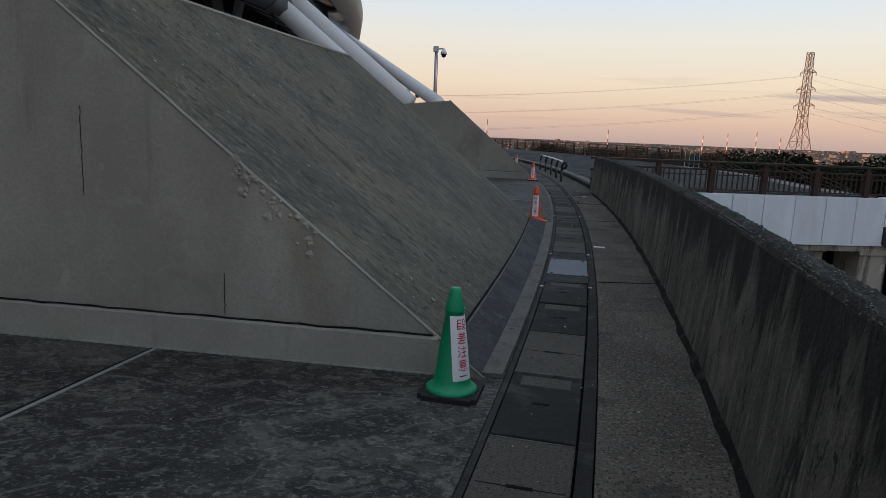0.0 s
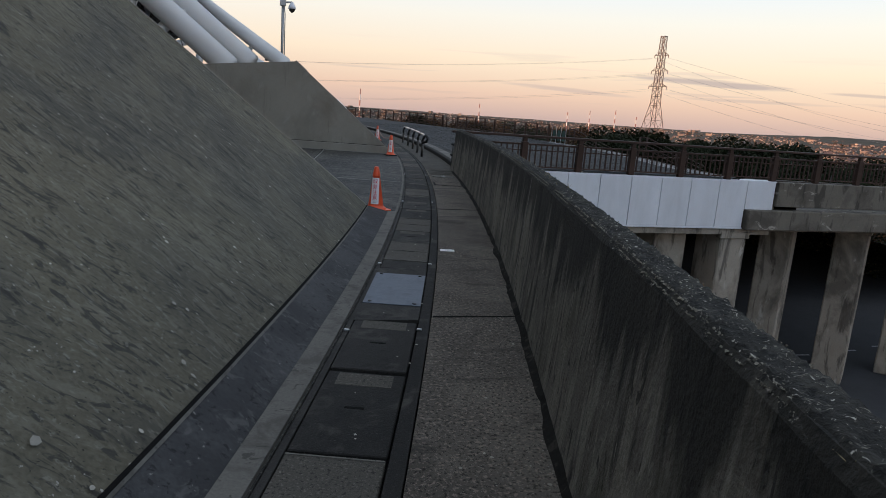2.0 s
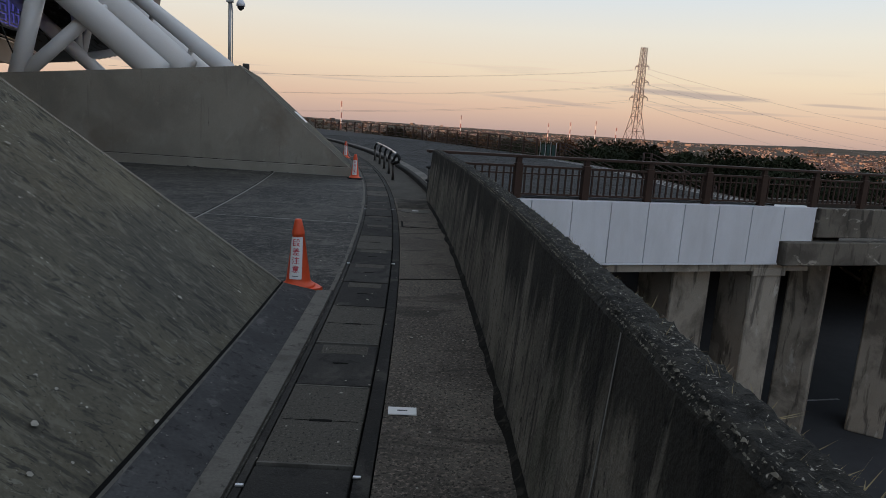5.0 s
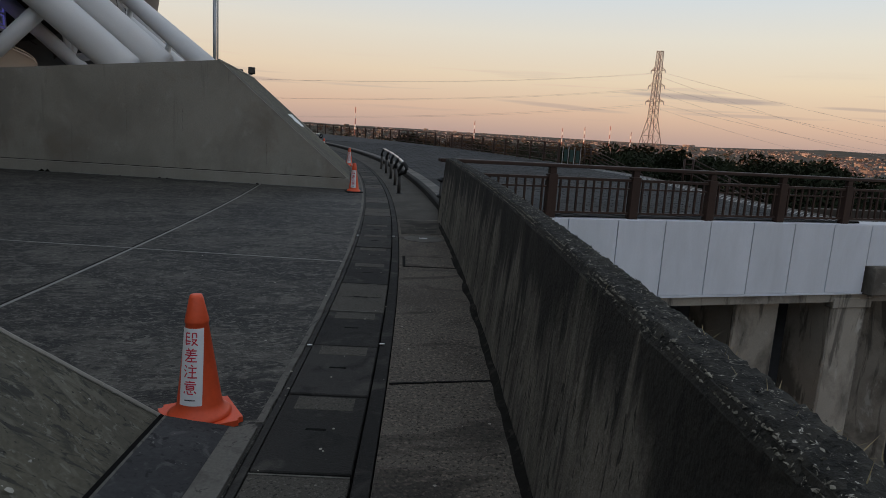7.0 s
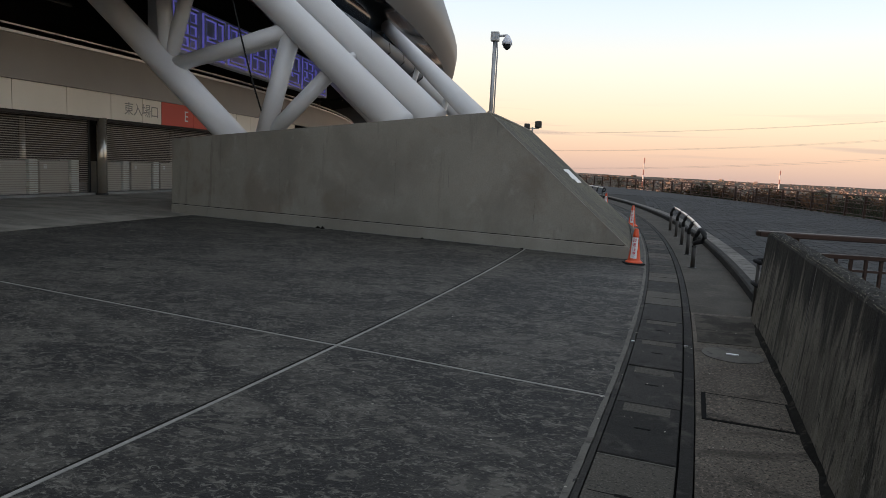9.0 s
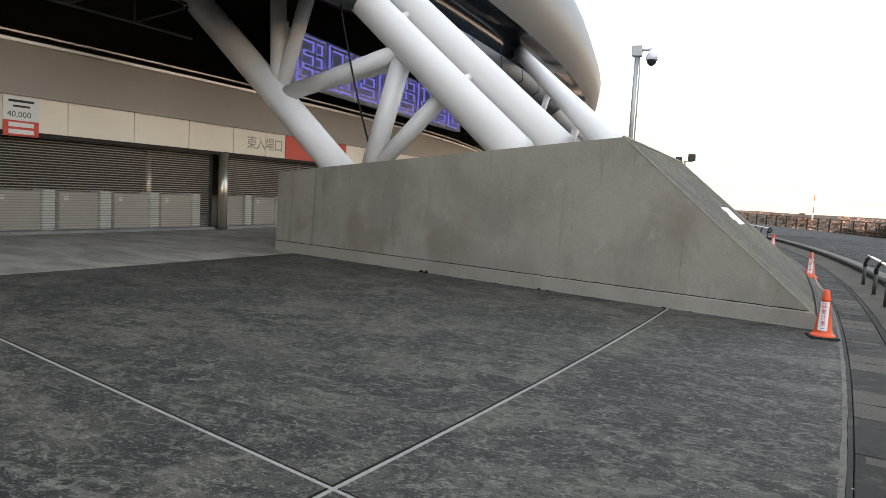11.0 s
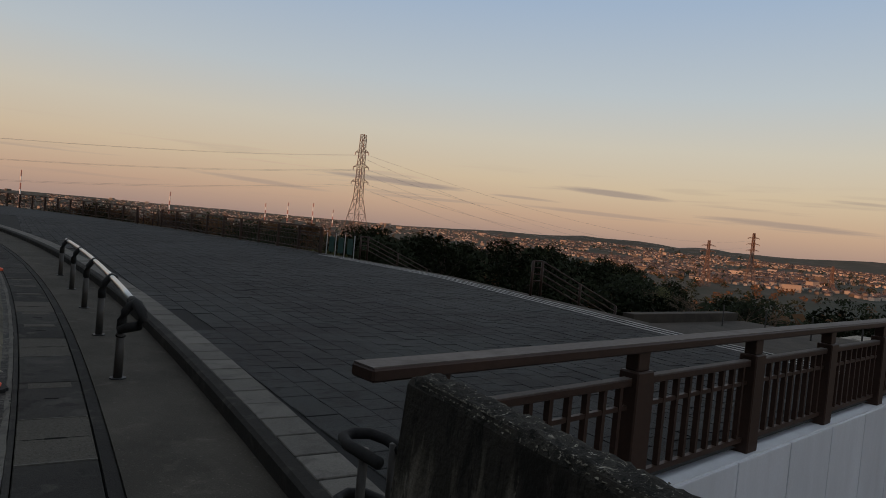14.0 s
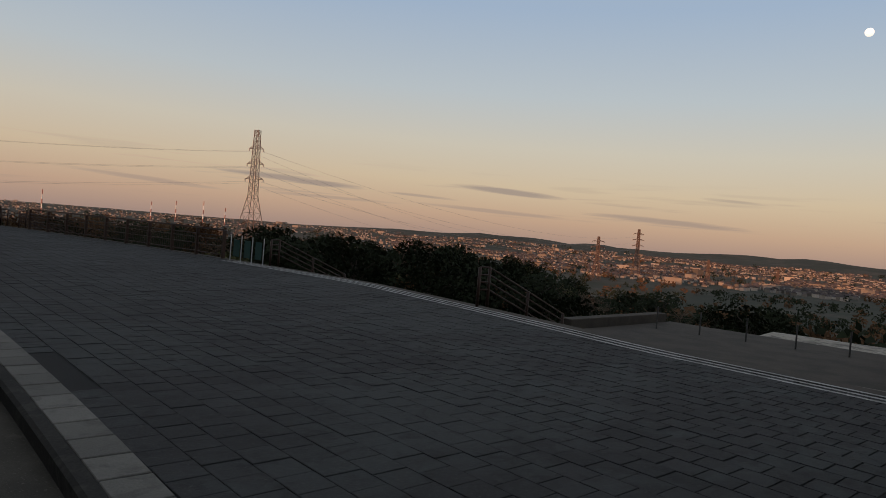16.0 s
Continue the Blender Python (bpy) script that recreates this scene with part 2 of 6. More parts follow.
M["wall"] = material("black_streaked_concrete", (0.175, 0.156, 0.124), 0.92, coarse=1.6, vary=0.5, bump=1.0, drips=((0.011, 0.0105, 0.0085), (3.6, 3.6, 0.5), 0.42, 1.14), layers=[((0.085, 0.077, 0.061), (1.1, 1.1, 0.8), 0.44, 0.64, 0.75, 0.4), ((0.022, 0.020, 0.0165), (6, 6, 0.7), 0.53, 0.65, 0.8, 0.5), ((0.21, 0.19, 0.155), (8, 8, 1.3), 0.54, 0.68, 0.6, 0.7), ((0.24, 0.22, 0.18), (24, 24, 9), 0.60, 0.68, 0.65, 0.5), ((0.012, 0.011, 0.009), (20, 20, 5), 0.58, 0.66, 0.8, 0.8), ((0.055, 0.056, 0.036), (1.8, 1.8, 1.2), 0.55, 0.70, 0.5, 0.5)])
M["wall_top"] = material("lichen_crusted_concrete", (0.020, 0.0188, 0.0155), 0.95, coarse=3, fine=60, vary=0.5, bump=1.0, layers=[((0.05, 0.047, 0.038), (7, 7, 7), 0.50, 0.66, 0.6, 0.5), ((0.22, 0.203, 0.165), (26, 26, 26), 0.62, 0.68, 0.85, 1.4), ((0.42, 0.395, 0.335), (60, 60, 60), 0.62, 0.68, 0.9, 0.8), ((0.006, 0.0056, 0.0045), (34, 34, 34), 0.55, 0.62, 0.85, 0.6)])
M["walk"] = material("exposed_aggregate_walk", (0.130, 0.114, 0.092), 0.92, fine=120, coarse=0.8, vary=0.42, bump=1.0, layers=[((0.070, 0.062, 0.051), (1.1, 0.7, 1), 0.45, 0.68, 0.75, 0.4), ((0.26, 0.207, 0.17), (38, 38, 38), 0.54, 0.65, 0.75, 0.3), ((0.020, 0.018, 0.015), (48, 48, 48), 0.54, 0.64, 0.85, 0.3), ((0.33, 0.305, 0.26), (85, 85, 85), 0.61, 0.69, 0.75, 0.2), ((0.035, 0.032, 0.027), (0.9, 2.2, 1), 0.56, 0.68, 0.6, 0.8)])
M["cover"] = material("gutter_cover_concrete", (0.030, 0.0285, 0.0255), 0.9, fine=90, vary=0.45, bump=0.6, spec=0.25, per_object=0.7, layers=[((0.072, 0.067, 0.058), (3, 3, 3), 0.54, 0.72, 0.65, 0.6), ((0.012, 0.0115, 0.0105), (5, 5, 5), 0.55, 0.68, 0.6, 0.6), ((0.10, 0.095, 0.083), (70, 70, 70), 0.62, 0.72, 0.45, 0.2)])
M["cover_rough"] = material("gutter_cover_aggregate", (0.075, 0.069, 0.057), 0.92, fine=120, vary=0.35, bump=0.8, spec=0.3, layers=[((0.16, 0.148, 0.122), (75, 75, 75), 0.56, 0.68, 0.7, 0.2), ((0.018, 0.017, 0.015), (50, 50, 50), 0.56, 0.66, 0.8, 0.2)])
# near black, shared by drain channel, joints, slots and cracks
M["gutter"] = material("near_black_matt", (0.008, 0.0077, 0.0072), 0.9, vary=0.3, spec=0.08)
M["strip"] = material("worn_edge_stone", (0.120, 0.113, 0.098), 0.9, vary=0.35, fine=60, spec=0.3, layers=[((0.06, 0.056, 0.048), (5, 5, 5), 0.5, 0.72, 0.65, 0.4), ((0.025, 0.024, 0.021), (16, 16, 16), 0.60, 0.68, 0.6, 0.6)])
M["steel_plate"] = material("galvanised_plate", (0.085, 0.10, 0.125), 0.6, metal=0.25, vary=0.25, coarse=5, bump=0.05, layers=[((0.05, 0.056, 0.065), (9, 9, 9), 0.55, 0.75, 0.5, 0.3)])
M["dark_metal"] = material("dark_bolt_metal", (0.05, 0.05, 0.05), 0.5, metal=0.6)
M["paver"] = material("dark_paving_block", (0.027, 0.0268, 0.0272), 0.92, fine=90, vary=0.42, bump=0.7, spec=0.3, per_object=0.32, layers=[((0.046, 0.050, 0.049), (0.35, 0.5, 1), 0.46, 0.70, 0.6, 0.6), ((0.044, 0.049, 0.048), (1.1, 1.6, 1), 0.52, 0.75, 0.6, 0.5), ((0.016, 0.016, 0.016), (3, 4, 1), 0.54, 0.7, 0.6, 0.5), ((0.085, 0.083, 0.079), (45, 45, 45), 0.60, 0.70, 0.6, 0.2)])
M["paver_stuff"] = material("dark_paving_field", (0.027, 0.0268, 0.0272), 0.92, fine=90, vary=0.42, bump=0.7, spec=0.3, island=0.32, layers=[((0.046, 0.050, 0.049), (0.35, 0.5, 1), 0.46, 0.70, 0.6, 0.6), ((0.044, 0.049, 0.048), (1.1, 1.6, 1), 0.52, 0.75, 0.6, 0.5), ((0.016, 0.016, 0.016), (3, 4, 1), 0.54, 0.7, 0.6, 0.5), ((0.085, 0.083, 0.079), (45, 45, 45), 0.60, 0.70, 0.6, 0.2)])
M["paver_bed"] = material("paving_joint_sand", (0.0175, 0.0172, 0.0168), 0.95)
M["kerb"] = material("dark_kerb_concrete", (0.030, 0.0285, 0.026), 0.95, vary=0.4, spec=0.15, layers=[((0.06, 0.056, 0.049), (4, 4, 4), 0.52, 0.7, 0.6, 0.5)])
M["kerb_tile"] = material("pale_kerb_tile", (0.125, 0.118, 0.105), 0.85, fine=70, vary=0.35, per_object=0.4, layers=[((0.07, 0.066, 0.058), (5, 5, 5), 0.52, 0.72, 0.6, 0.4)])
M["nosing"] = material("white_step_nosing", (0.34, 0.335, 0.32), 0.85, vary=0.4, layers=[((0.12, 0.115, 0.105), (4, 4, 4), 0.5, 0.7, 0.6, 0.4)])
M["stair"] = material("stair_concrete", (0.052, 0.0425, 0.033), 0.92, vary=0.35, spec=0.3, layers=[((0.03, 0.025, 0.02), (0.8, 0.8, 0.8), 0.46, 0.68, 0.7, 0.4)])
M["brown"] = material("dark_brown_painted_steel", (0.042, 0.024, 0.018), 0.5, fine=20, vary=0.25, bump=0.06, spec=0.22)
M["brown_top"] = material("pale_brown_rail_top", (0.13, 0.112, 0.100), 0.75, fine=30, vary=0.35, bump=0.06, spec=0.3, layers=[((0.075, 0.062, 0.053), (3, 3, 3), 0.5, 0.7, 0.6, 0.4), ((0.20, 0.178, 0.16), (14, 14, 14), 0.62, 0.72, 0.5, 0.4)])
M["white_panel"] = material("white_cladding_panel", (0.66, 0.68, 0.72), 0.5, vary=0.08, bump=0.03, per_object=0.06, stain=(0.45, 0.46, 0.47), stain_amount=0.4, stain_scale=(1.5, 1.5, 0.3))
M["bridge"] = material("bridge_concrete", (0.30, 0.268, 0.222), 0.85, vary=0.28, layers=[((0.10, 0.088, 0.072), (0.7, 0.7, 0.4), 0.48, 0.68, 0.8, 0.4), ((0.05, 0.044, 0.037), (3.0, 3.0, 0.5), 0.55, 0.68, 0.7, 0.5), ((0.48, 0.45, 0.40), (2.2, 2.2, 0.9), 0.63, 0.73, 0.6, 0.5)])
M["asphalt"] = material("asphalt", (0.045, 0.045, 0.047), 0.9, fine=80, vary=0.25)
M["white_tube"] = material("white_painted_tube", (0.72, 0.72, 0.72), 0.35, coarse=0.8, vary=0.07, bump=0.02)
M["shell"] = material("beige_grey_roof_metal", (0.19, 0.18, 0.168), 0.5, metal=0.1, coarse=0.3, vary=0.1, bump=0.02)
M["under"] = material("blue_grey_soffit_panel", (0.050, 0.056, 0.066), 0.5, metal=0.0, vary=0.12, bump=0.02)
# shade of roof cavity, recess, gate ceiling and back wall, as dark colour
M["black"] = material("recess_shade_black", (0.045, 0.038, 0.034), 0.8)
M["dark_fascia"] = material("dark_bronze_fascia", (0.33, 0.30, 0.27), 0.5, vary=0.08, bump=0.02)
M["silver"] = material("aluminium_trim", (0.6, 0.6, 0.6), 0.35, metal=0.8, vary=0.1, bump=0.02)
M["beige"] = material("beige_fascia_panel", (0.86, 0.78, 0.65), 0.45, vary=0.04, bump=0.02)
M["red"] = material("red_sign_panel", (0.62, 0.07, 0.04), 0.5, vary=0.06, bump=0.02)
M["kiosk"] = material("pale_green_grey_panel", (0.66, 0.675, 0.62), 0.55, vary=0.08, bump=0.02)
M["shutter"] = material("brown_grille_slat", (0.37, 0.33, 0.28), 0.5, metal=0.2, vary=0.15)
M["gate_box"] = material("pale_gate_panel", (0.50, 0.46, 0.39), 0.5, vary=0.1)
M["column"] = material("polished_column", (0.50, 0.45, 0.38), 0.22, metal=0.7, vary=0.1)
M["letter"] = material("sign_letter", (0.30, 0.27, 0.23), 0.6)
M["blue"] = material("blue_lettering", (0.20, 0.19, 0.66), 0.4, emission=((0.25, 0.24, 0.9), 0.22))
M["sign_white"] = material("white_sign_face", (0.72, 0.74, 0.80), 0.5, vary=0.06)
M["paper"] = material("white_notice", (0.75, 0.75, 0.73), 0.7, vary=0.05)
M["ink"] = material("dark_ink", (0.04, 0.04, 0.04), 0.7)
M["glass"] = material("dark_window_glass", (0.10, 0.12, 0.12), 0.08, vary=0.05, bump=0.0)
M["cone_orange"] = material("faded_orange_plastic", (0.72, 0.09, 0.025), 0.5, vary=0.12, coarse=8, bump=0.05)
M["cone_green"] = material("green_plastic", (0.01, 0.27, 0.11), 0.5, vary=0.12, coarse=8, bump=0.05)
M["rubber"] = material("black_rubber", (0.02, 0.02, 0.02), 0.8)
M["red_ink"] = material("red_ink", (0.55, 0.03, 0.05), 0.6)
M["stainless"] = material("brushed_stainless", (0.62, 0.61, 0.6), 0.3, metal=0.95, vary=0.1, bump=0.02)
M["dark_post"] = material("dark_post_coating", (0.045, 0.041, 0.036), 0.55, vary=0.15)
M["galv"] = material("galvanised_pole", (0.40, 0.41, 0.42), 0.45, metal=0.5, vary=0.1)
M["pylon"] = material("galvanised_lattice", (0.115, 0.075, 0.058), 0.6, vary=0.1, bump=0)
M["wire"] = material("power_cable", (0.30, 0.26, 0.25), 0.6, bump=0)
M["bark"] = material("dark_bark", (0.06, 0.048, 0.038), 0.95, vary=0.3)
M["leaf"] = material("dark_evergreen_leaves", (0.019, 0.024, 0.012), 0.9, coarse=0.4, vary=0.4, bump=0, island=0.6, spec=0.1)
M["leaf_brown"] = material("autumn_leaves", (0.095, 0.052, 0.026), 0.9, coarse=0.4, vary=0.4, bump=0, island=0.7, spec=0.1)
M["leaf_olive"] = material("olive_shrub_leaves", (0.09, 0.09, 0.035), 0.85, coarse=0.4, vary=0.4, bump=0, island=0.6)
M["twig"] = material("bare_twigs", (0.12, 0.085, 0.06), 0.95, bump=0)
M["land"] = material("winter_valley_land", (0.055, 0.048, 0.034), 0.95, fine=0.03, coarse=0.004, vary=0.45, bump=0, layers=[((0.025, 0.028, 0.017), (0.006, 0.006, 0.006), 0.42, 0.6, 0.9, 0.3), ((0.085, 0.07, 0.045), (0.02, 0.02, 0.02), 0.6, 0.72, 0.6, 0.3), ((0.03, 0.032, 0.02), (0.25, 0.25, 0.25), 0.5, 0.65, 0.8, 0.3)])
M["house_wall"] = material("pale_house_walls", (0.26, 0.23, 0.20), 0.8, island=1.5, bump=0)
M["house_roof"] = material("tile_roofs", (0.075, 0.062, 0.06), 0.8, island=0.9, bump=0)
M["red_white"] = material("chimney_red_paint", (0.30, 0.13, 0.10), 0.6, bump=0)
M["moon"] = material("sunlit_moon", (0.8, 0.78, 0.7), 1.0, bump=0, emission=((1.0, 0.95, 0.85), 1.6))
M["net"] = material("green_mesh_screen", (0.008, 0.05, 0.04), 0.7)
M["damp"] = material("damp_dark_walk", (0.040, 0.036, 0.030), 0.95, fine=90, vary=0.45, bump=0.6, spec=0.15, layers=[((0.085, 0.078, 0.064), (2.2, 2.6, 2), 0.48, 0.62, 0.85, 0.6), ((0.12, 0.11, 0.09), (40, 40, 40), 0.60, 0.70, 0.5, 0.2)])
M["walk_smooth"] = material("smooth_trowelled_walk", (0.068, 0.062, 0.051), 0.95, fine=80, vary=0.4, bump=0.5, spec=0.2, layers=[((0.045, 0.041, 0.034), (1.3, 0.8, 1), 0.46, 0.68, 0.7, 0.5), ((0.115, 0.104, 0.086), (3.2, 2.2, 1), 0.58, 0.74, 0.5, 0.6), ((0.17, 0.158, 0.135), (40, 40, 40), 0.60, 0.70, 0.5, 0.2)])
M["glazing"] = material("dark_rim_glazing", (0.02, 0.03, 0.045), 0.12, vary=0.1, bump=0.0)
M["flake"] = material("pale_dry_flakes", (0.34, 0.32, 0.27), 0.9, island=0.6, bump=0)
M["dirt"] = material("black_dirt_and_lines", (0.014, 0.013, 0.011), 0.95, vary=0.5, fine=25, spec=0.08, layers=[((0.05, 0.045, 0.036), (9, 9, 9), 0.55, 0.68, 0.7, 0.6)])
M["grass"] = material("dry_grass_blades", (0.27, 0.22, 0.12), 0.9, island=0.5, bump=0)
M["lichen"] = material("pale_lichen_crust", (0.165, 0.152, 0.122), 0.95, island=1.3, bump=0)
M["beam"] = material("stained_beam_concrete", (0.15, 0.134, 0.11), 0.9, vary=0.3, layers=[((0.07, 0.062, 0.052), (0.8, 0.8, 0.6), 0.45, 0.66, 0.8, 0.5), ((0.035, 0.031, 0.027), (3, 3, 0.6), 0.55, 0.68, 0.7, 0.5), ((0.40, 0.37, 0.32), (1.5, 1.5, 2.2), 0.62, 0.70, 0.7, 0.8)])

# ---------------------------------------------------------------- tools
CX, CY, R0 = -127.184, 38.117, 131.928  # the ring that the walkway follows


def ring(off, y, z=0.0):
    """A point off metres outside the gutter's inner edge, at the given y."""
    a = math.asin((y - CY) / (R0 + off))
    return Vector((CX + (R0 + off) * math.cos(a), CY + (R0 + off) * math.sin(a), z))


def ring_pose(off, y, z=0.0):
    """Local x points outwards, local y along the walk."""
    a = math.asin((y - CY) / (R0 + off))
    return Matrix.Translation(ring(off, y, z)) @ Matrix.Rotation(a, 4, "Z")


def mesh_of(bm, name, mat, smooth=False):
    bmesh.ops.recalc_face_normals(bm, faces=bm.faces[:])
    me = bpy.data.meshes.new(name)
    bm.to_mesh(me)
    bm.free()
    for m in mat if isinstance(mat, (list, tuple)) else [mat]:
        me.materials.append(m)
    if smooth:
        for p in me.polygons:
            p.use_smooth = True
    return me


def part(name, bm, mat, parent=None, label="", smooth=False, m=None):
    ob = new(name, mesh_of(bm, name, mat, smooth) if isinstance(bm, bmesh.types.BMesh) else bm)
    if parent is not None:
        ob.parent = parent
    if m is not None:
        ob.matrix_basis = m
    if label:
        tagged(ob, label)
    return ob


def thing(name, label, category, m=None, group="", kind=""):
    ob = new(name)
    ob.empty_display_size = 0.1
    if m is not None:
        ob.matrix_basis = m
    return tagged(ob, label, category, group, kind)


def structure(name, bm, mat, label, category, smooth=False):
    return tagged(part(name, bm, mat, smooth=smooth), label, category, kind="structure")


def box(x0, x1, y0, y1, z0, z1, bevel=0.0, bm=None):
    own = bm is None
    bm = bm or bmesh.new()
    v = [bm.verts.new((x, y, z)) for x in (x0, x1) for y in (y0, y1) for z in (z0, z1)]
    for f in ((0, 1, 3, 2), (4, 6, 7, 5), (0, 4, 5, 1), (2, 3, 7, 6), (0, 2, 6, 4), (1, 5, 7, 3)):
        bm.faces.new([v[i] for i in f])
    if bevel and own:
        bmesh.ops.bevel(bm, geom=bm.edges[:], offset=bevel, segments=1, affect="EDGES")
    return bm


def tube(points, radius, sides=12, bm=None, cap=True):
    """A round bar along points; radius one number or one a point."""
    bm = bm or bmesh.new()
    pts = [Vector(p) for p in points]
    rad = radius if isinstance(radius, (list, tuple)) else [radius] * len(pts)
    rings = []
    for i, p in enumerate(pts):
        d = (pts[min(i + 1, len(pts) - 1)] - pts[max(i - 1, 0)]).normalized()
        up = Vector((0, 0, 1)) if abs(d.z) < 0.95 else Vector((1, 0, 0))
        u = d.cross(up).normalized()
        w = d.cross(u)
        rings.append([bm.verts.new(p + rad[i] * (math.cos(2 * math.pi * k / sides) * u + math.sin(2 * math.pi * k / sides) * w)) for k in range(sides)])
    for a, b in zip(rings, rings[1:]):
        for k in range(sides):
            bm.faces.new((a[k], a[(k + 1) % sides], b[(k + 1) % sides], b[k]))
    if cap:
        bm.faces.new(rings[0])
        bm.faces.new(rings[-1][::-1])
    return bm


def sweep(profile, y0, y1, n, bm=None, closed=True, jitter=0.0):
    """A closed profile of (off, z) carried along the ring."""
    bm = bm or bmesh.new()
    rows = []
    for i in range(n + 1):
        y = y0 + (y1 - y0) * i / n
        rows.append([bm.verts.new(ring(o + random.uniform(-jitter, jitter), y, z + random.uniform(-jitter, jitter))) for o, z in profile])
    k = len(profile)
    for a, b in zip(rows, rows[1:]):
        for j in range(k if closed else k - 1):
            bm.faces.new((a[j], a[(j + 1) % k], b[(j + 1) % k], b[j]))
    if closed:
        bm.faces.new(rows[0])
        bm.faces.new(rows[-1][::-1])
    return bm


def revolve(profile, bm=None, n=72, a0=-180, a1=180):
    """A surface round the ring's centre; profile of (radius, z)."""
    bm = bm or bmesh.new()
    rows = []
    for i in range(n + 1):
        a = radians(a0 + (a1 - a0) * i / n)
        rows.append([bm.verts.new((CX + r * math.cos(a), CY + r * math.sin(a), z)) for r, z in profile])
    for a, b in zip(rows, rows[1:]):
        for j in range(len(profile) - 1):
            bm.faces.new((a[j], a[j + 1], b[j + 1], b[j]))
    return bm


def text_mesh(body, size, depth=0.001):
    cu = bpy.data.curves.new("writing", "FONT")
    cu.body, cu.size, cu.extrude = body, size, depth
    cu.align_x, cu.align_y = "CENTER", "CENTER"
    cu.resolution_u = 2
    ob = bpy.data.objects.new("writing", cu)
    scene.collection.objects.link(ob)
    me = bpy.data.meshes.new_from_object(ob.evaluated_get(bpy.context.evaluated_depsgraph_get()))
    bpy.data.objects.remove(ob)
    return me


# ---------------------------------------------------------------- ground, floors, walls


def land_height(x, y):
    d = math.hypot(x - 10, y - 20)
    s = max(0.0, min(1.0, (d - 55) / 330))
    z = -8.4 - 38 * s * s * (3 - 2 * s)
    far = max(0.0, min(1.0, (d - 2300) / 2300))
    b = math.degrees(math.atan2(x, y))
    ridge = max(0.0, min(1.0, (b - 34) / 16)) if b > 0 else 0.25
    n = noise.noise((x * 0.0011, y * 0.0011, 3)) + 0.5 * noise.noise((x * 0.0031, y * 0.0031, 7))
    z += far * (34 + ridge * (28 + 46 * n) + 5 * n)
    if d > 120:
        z += 4 * s * noise.noise((x * 0.006, y * 0.006, 1))
    return z


bm = bmesh.new()
rows = []
radii = [0.1, 12, 24, 40, 55, 75, 100, 130, 170, 220, 280, 350, 450, 600, 800, 1050, 1350, 1700, 2100, 2500, 2800, 3100, 3400, 3700, 4000, 4300, 4600, 4900]
for r in radii:
    rows.append([bm.verts.new((10 + r * math.sin(2 * math.pi * k / 240), 20 + r * math.cos(2 * math.pi * k / 240), land_height(10 + r * math.sin(2 * math.pi * k / 240), 20 + r * math.cos(2 * math.pi * k / 240)))) for k in range(240)])
for a, b in zip(rows, rows[1:]):
    for k in range(240):
        bm.faces.new((a[k], a[(k + 1) % 240], b[(k + 1) % 240], b[k]))
structure("ground", bm, M["land"], "brown winter valley land falling away to low hills", "ground", smooth=True)

# the floor of the concourse and its substructure
structure("floor_concourse", sweep([(-12.1, -1.2), (-12.1, 0), (-0.02, 0), (-0.02, -1.2)], -30, 120, 150), M["slab"], "dark blotchy trowelled concrete concourse floor", "floor")
structure("floor_entrance", sweep([(-30, -0.4), (-30, 0.09), (-14.0, 0.09), (-12.1, 0.012), (-12.1, -0.4)], -30, 120, 150), M["inner_floor"], "smooth pale grey concrete floor before the gates", "floor")
# pale joints that divide the slab
structure("floor_joint_1", sweep([(-2.60, 0), (-2.60, 0.004), (-2.568, 0.004), (-2.568, 0)], -30, 60, 120), M["joint"], "pale sealed joint line in the concrete floor", "joint")
structure("floor_crack_1", sweep([(-2.626, 0), (-2.626, 0.003), (-2.6005, 0.003), (-2.6005, 0)], -30, 60, 240, jitter=0.003), M["dirt"], "thin black crack beside the sealed joint", "joint")
for i, y in enumerate((-5.5, 17.1, 38.5)):
    bm = bmesh.new()
    a, b = ring(-9.0, y), ring(-0.10, y)
    b.y = a.y + (b.y - a.y) if i != 1 else 17.04
    if i == 1:
        a, b = Vector((-8.2, 19.76, 0)), Vector((3.0, 17.08, 0))
    d = (b - a).normalized()
    w = Vector((-d.y, d.x, 0)) * 0.014
    v = [bm.verts.new(p + Vector((0, 0, h))) for h in (0.001, 0.005) for p in (a - w, b - w, b + w, a + w)]
    for f in ((0, 1, 2, 3), (4, 5, 6, 7), (0, 1, 5, 4), (1, 2, 6, 5), (2, 3, 7, 6), (3, 0, 4, 7)):
        bm.faces.new([v[k] for k in f])
    structure("floor_joint_%d" % (i + 2), bm, M["joint"], "pale sealed joint line across the concrete floor", "joint")
    bm = bmesh.new()
    v = [bm.verts.new(p + Vector((0, 0, 0.0025))) for p in (a + w * 1.05, b + w * 1.05, b + w * 2.6, a + w * 2.9)]
    bm.faces.new(v)
    structure("floor_crack_%d" % (i + 2), bm, M["dirt"], "thin black crack beside the sealed joint", "joint")

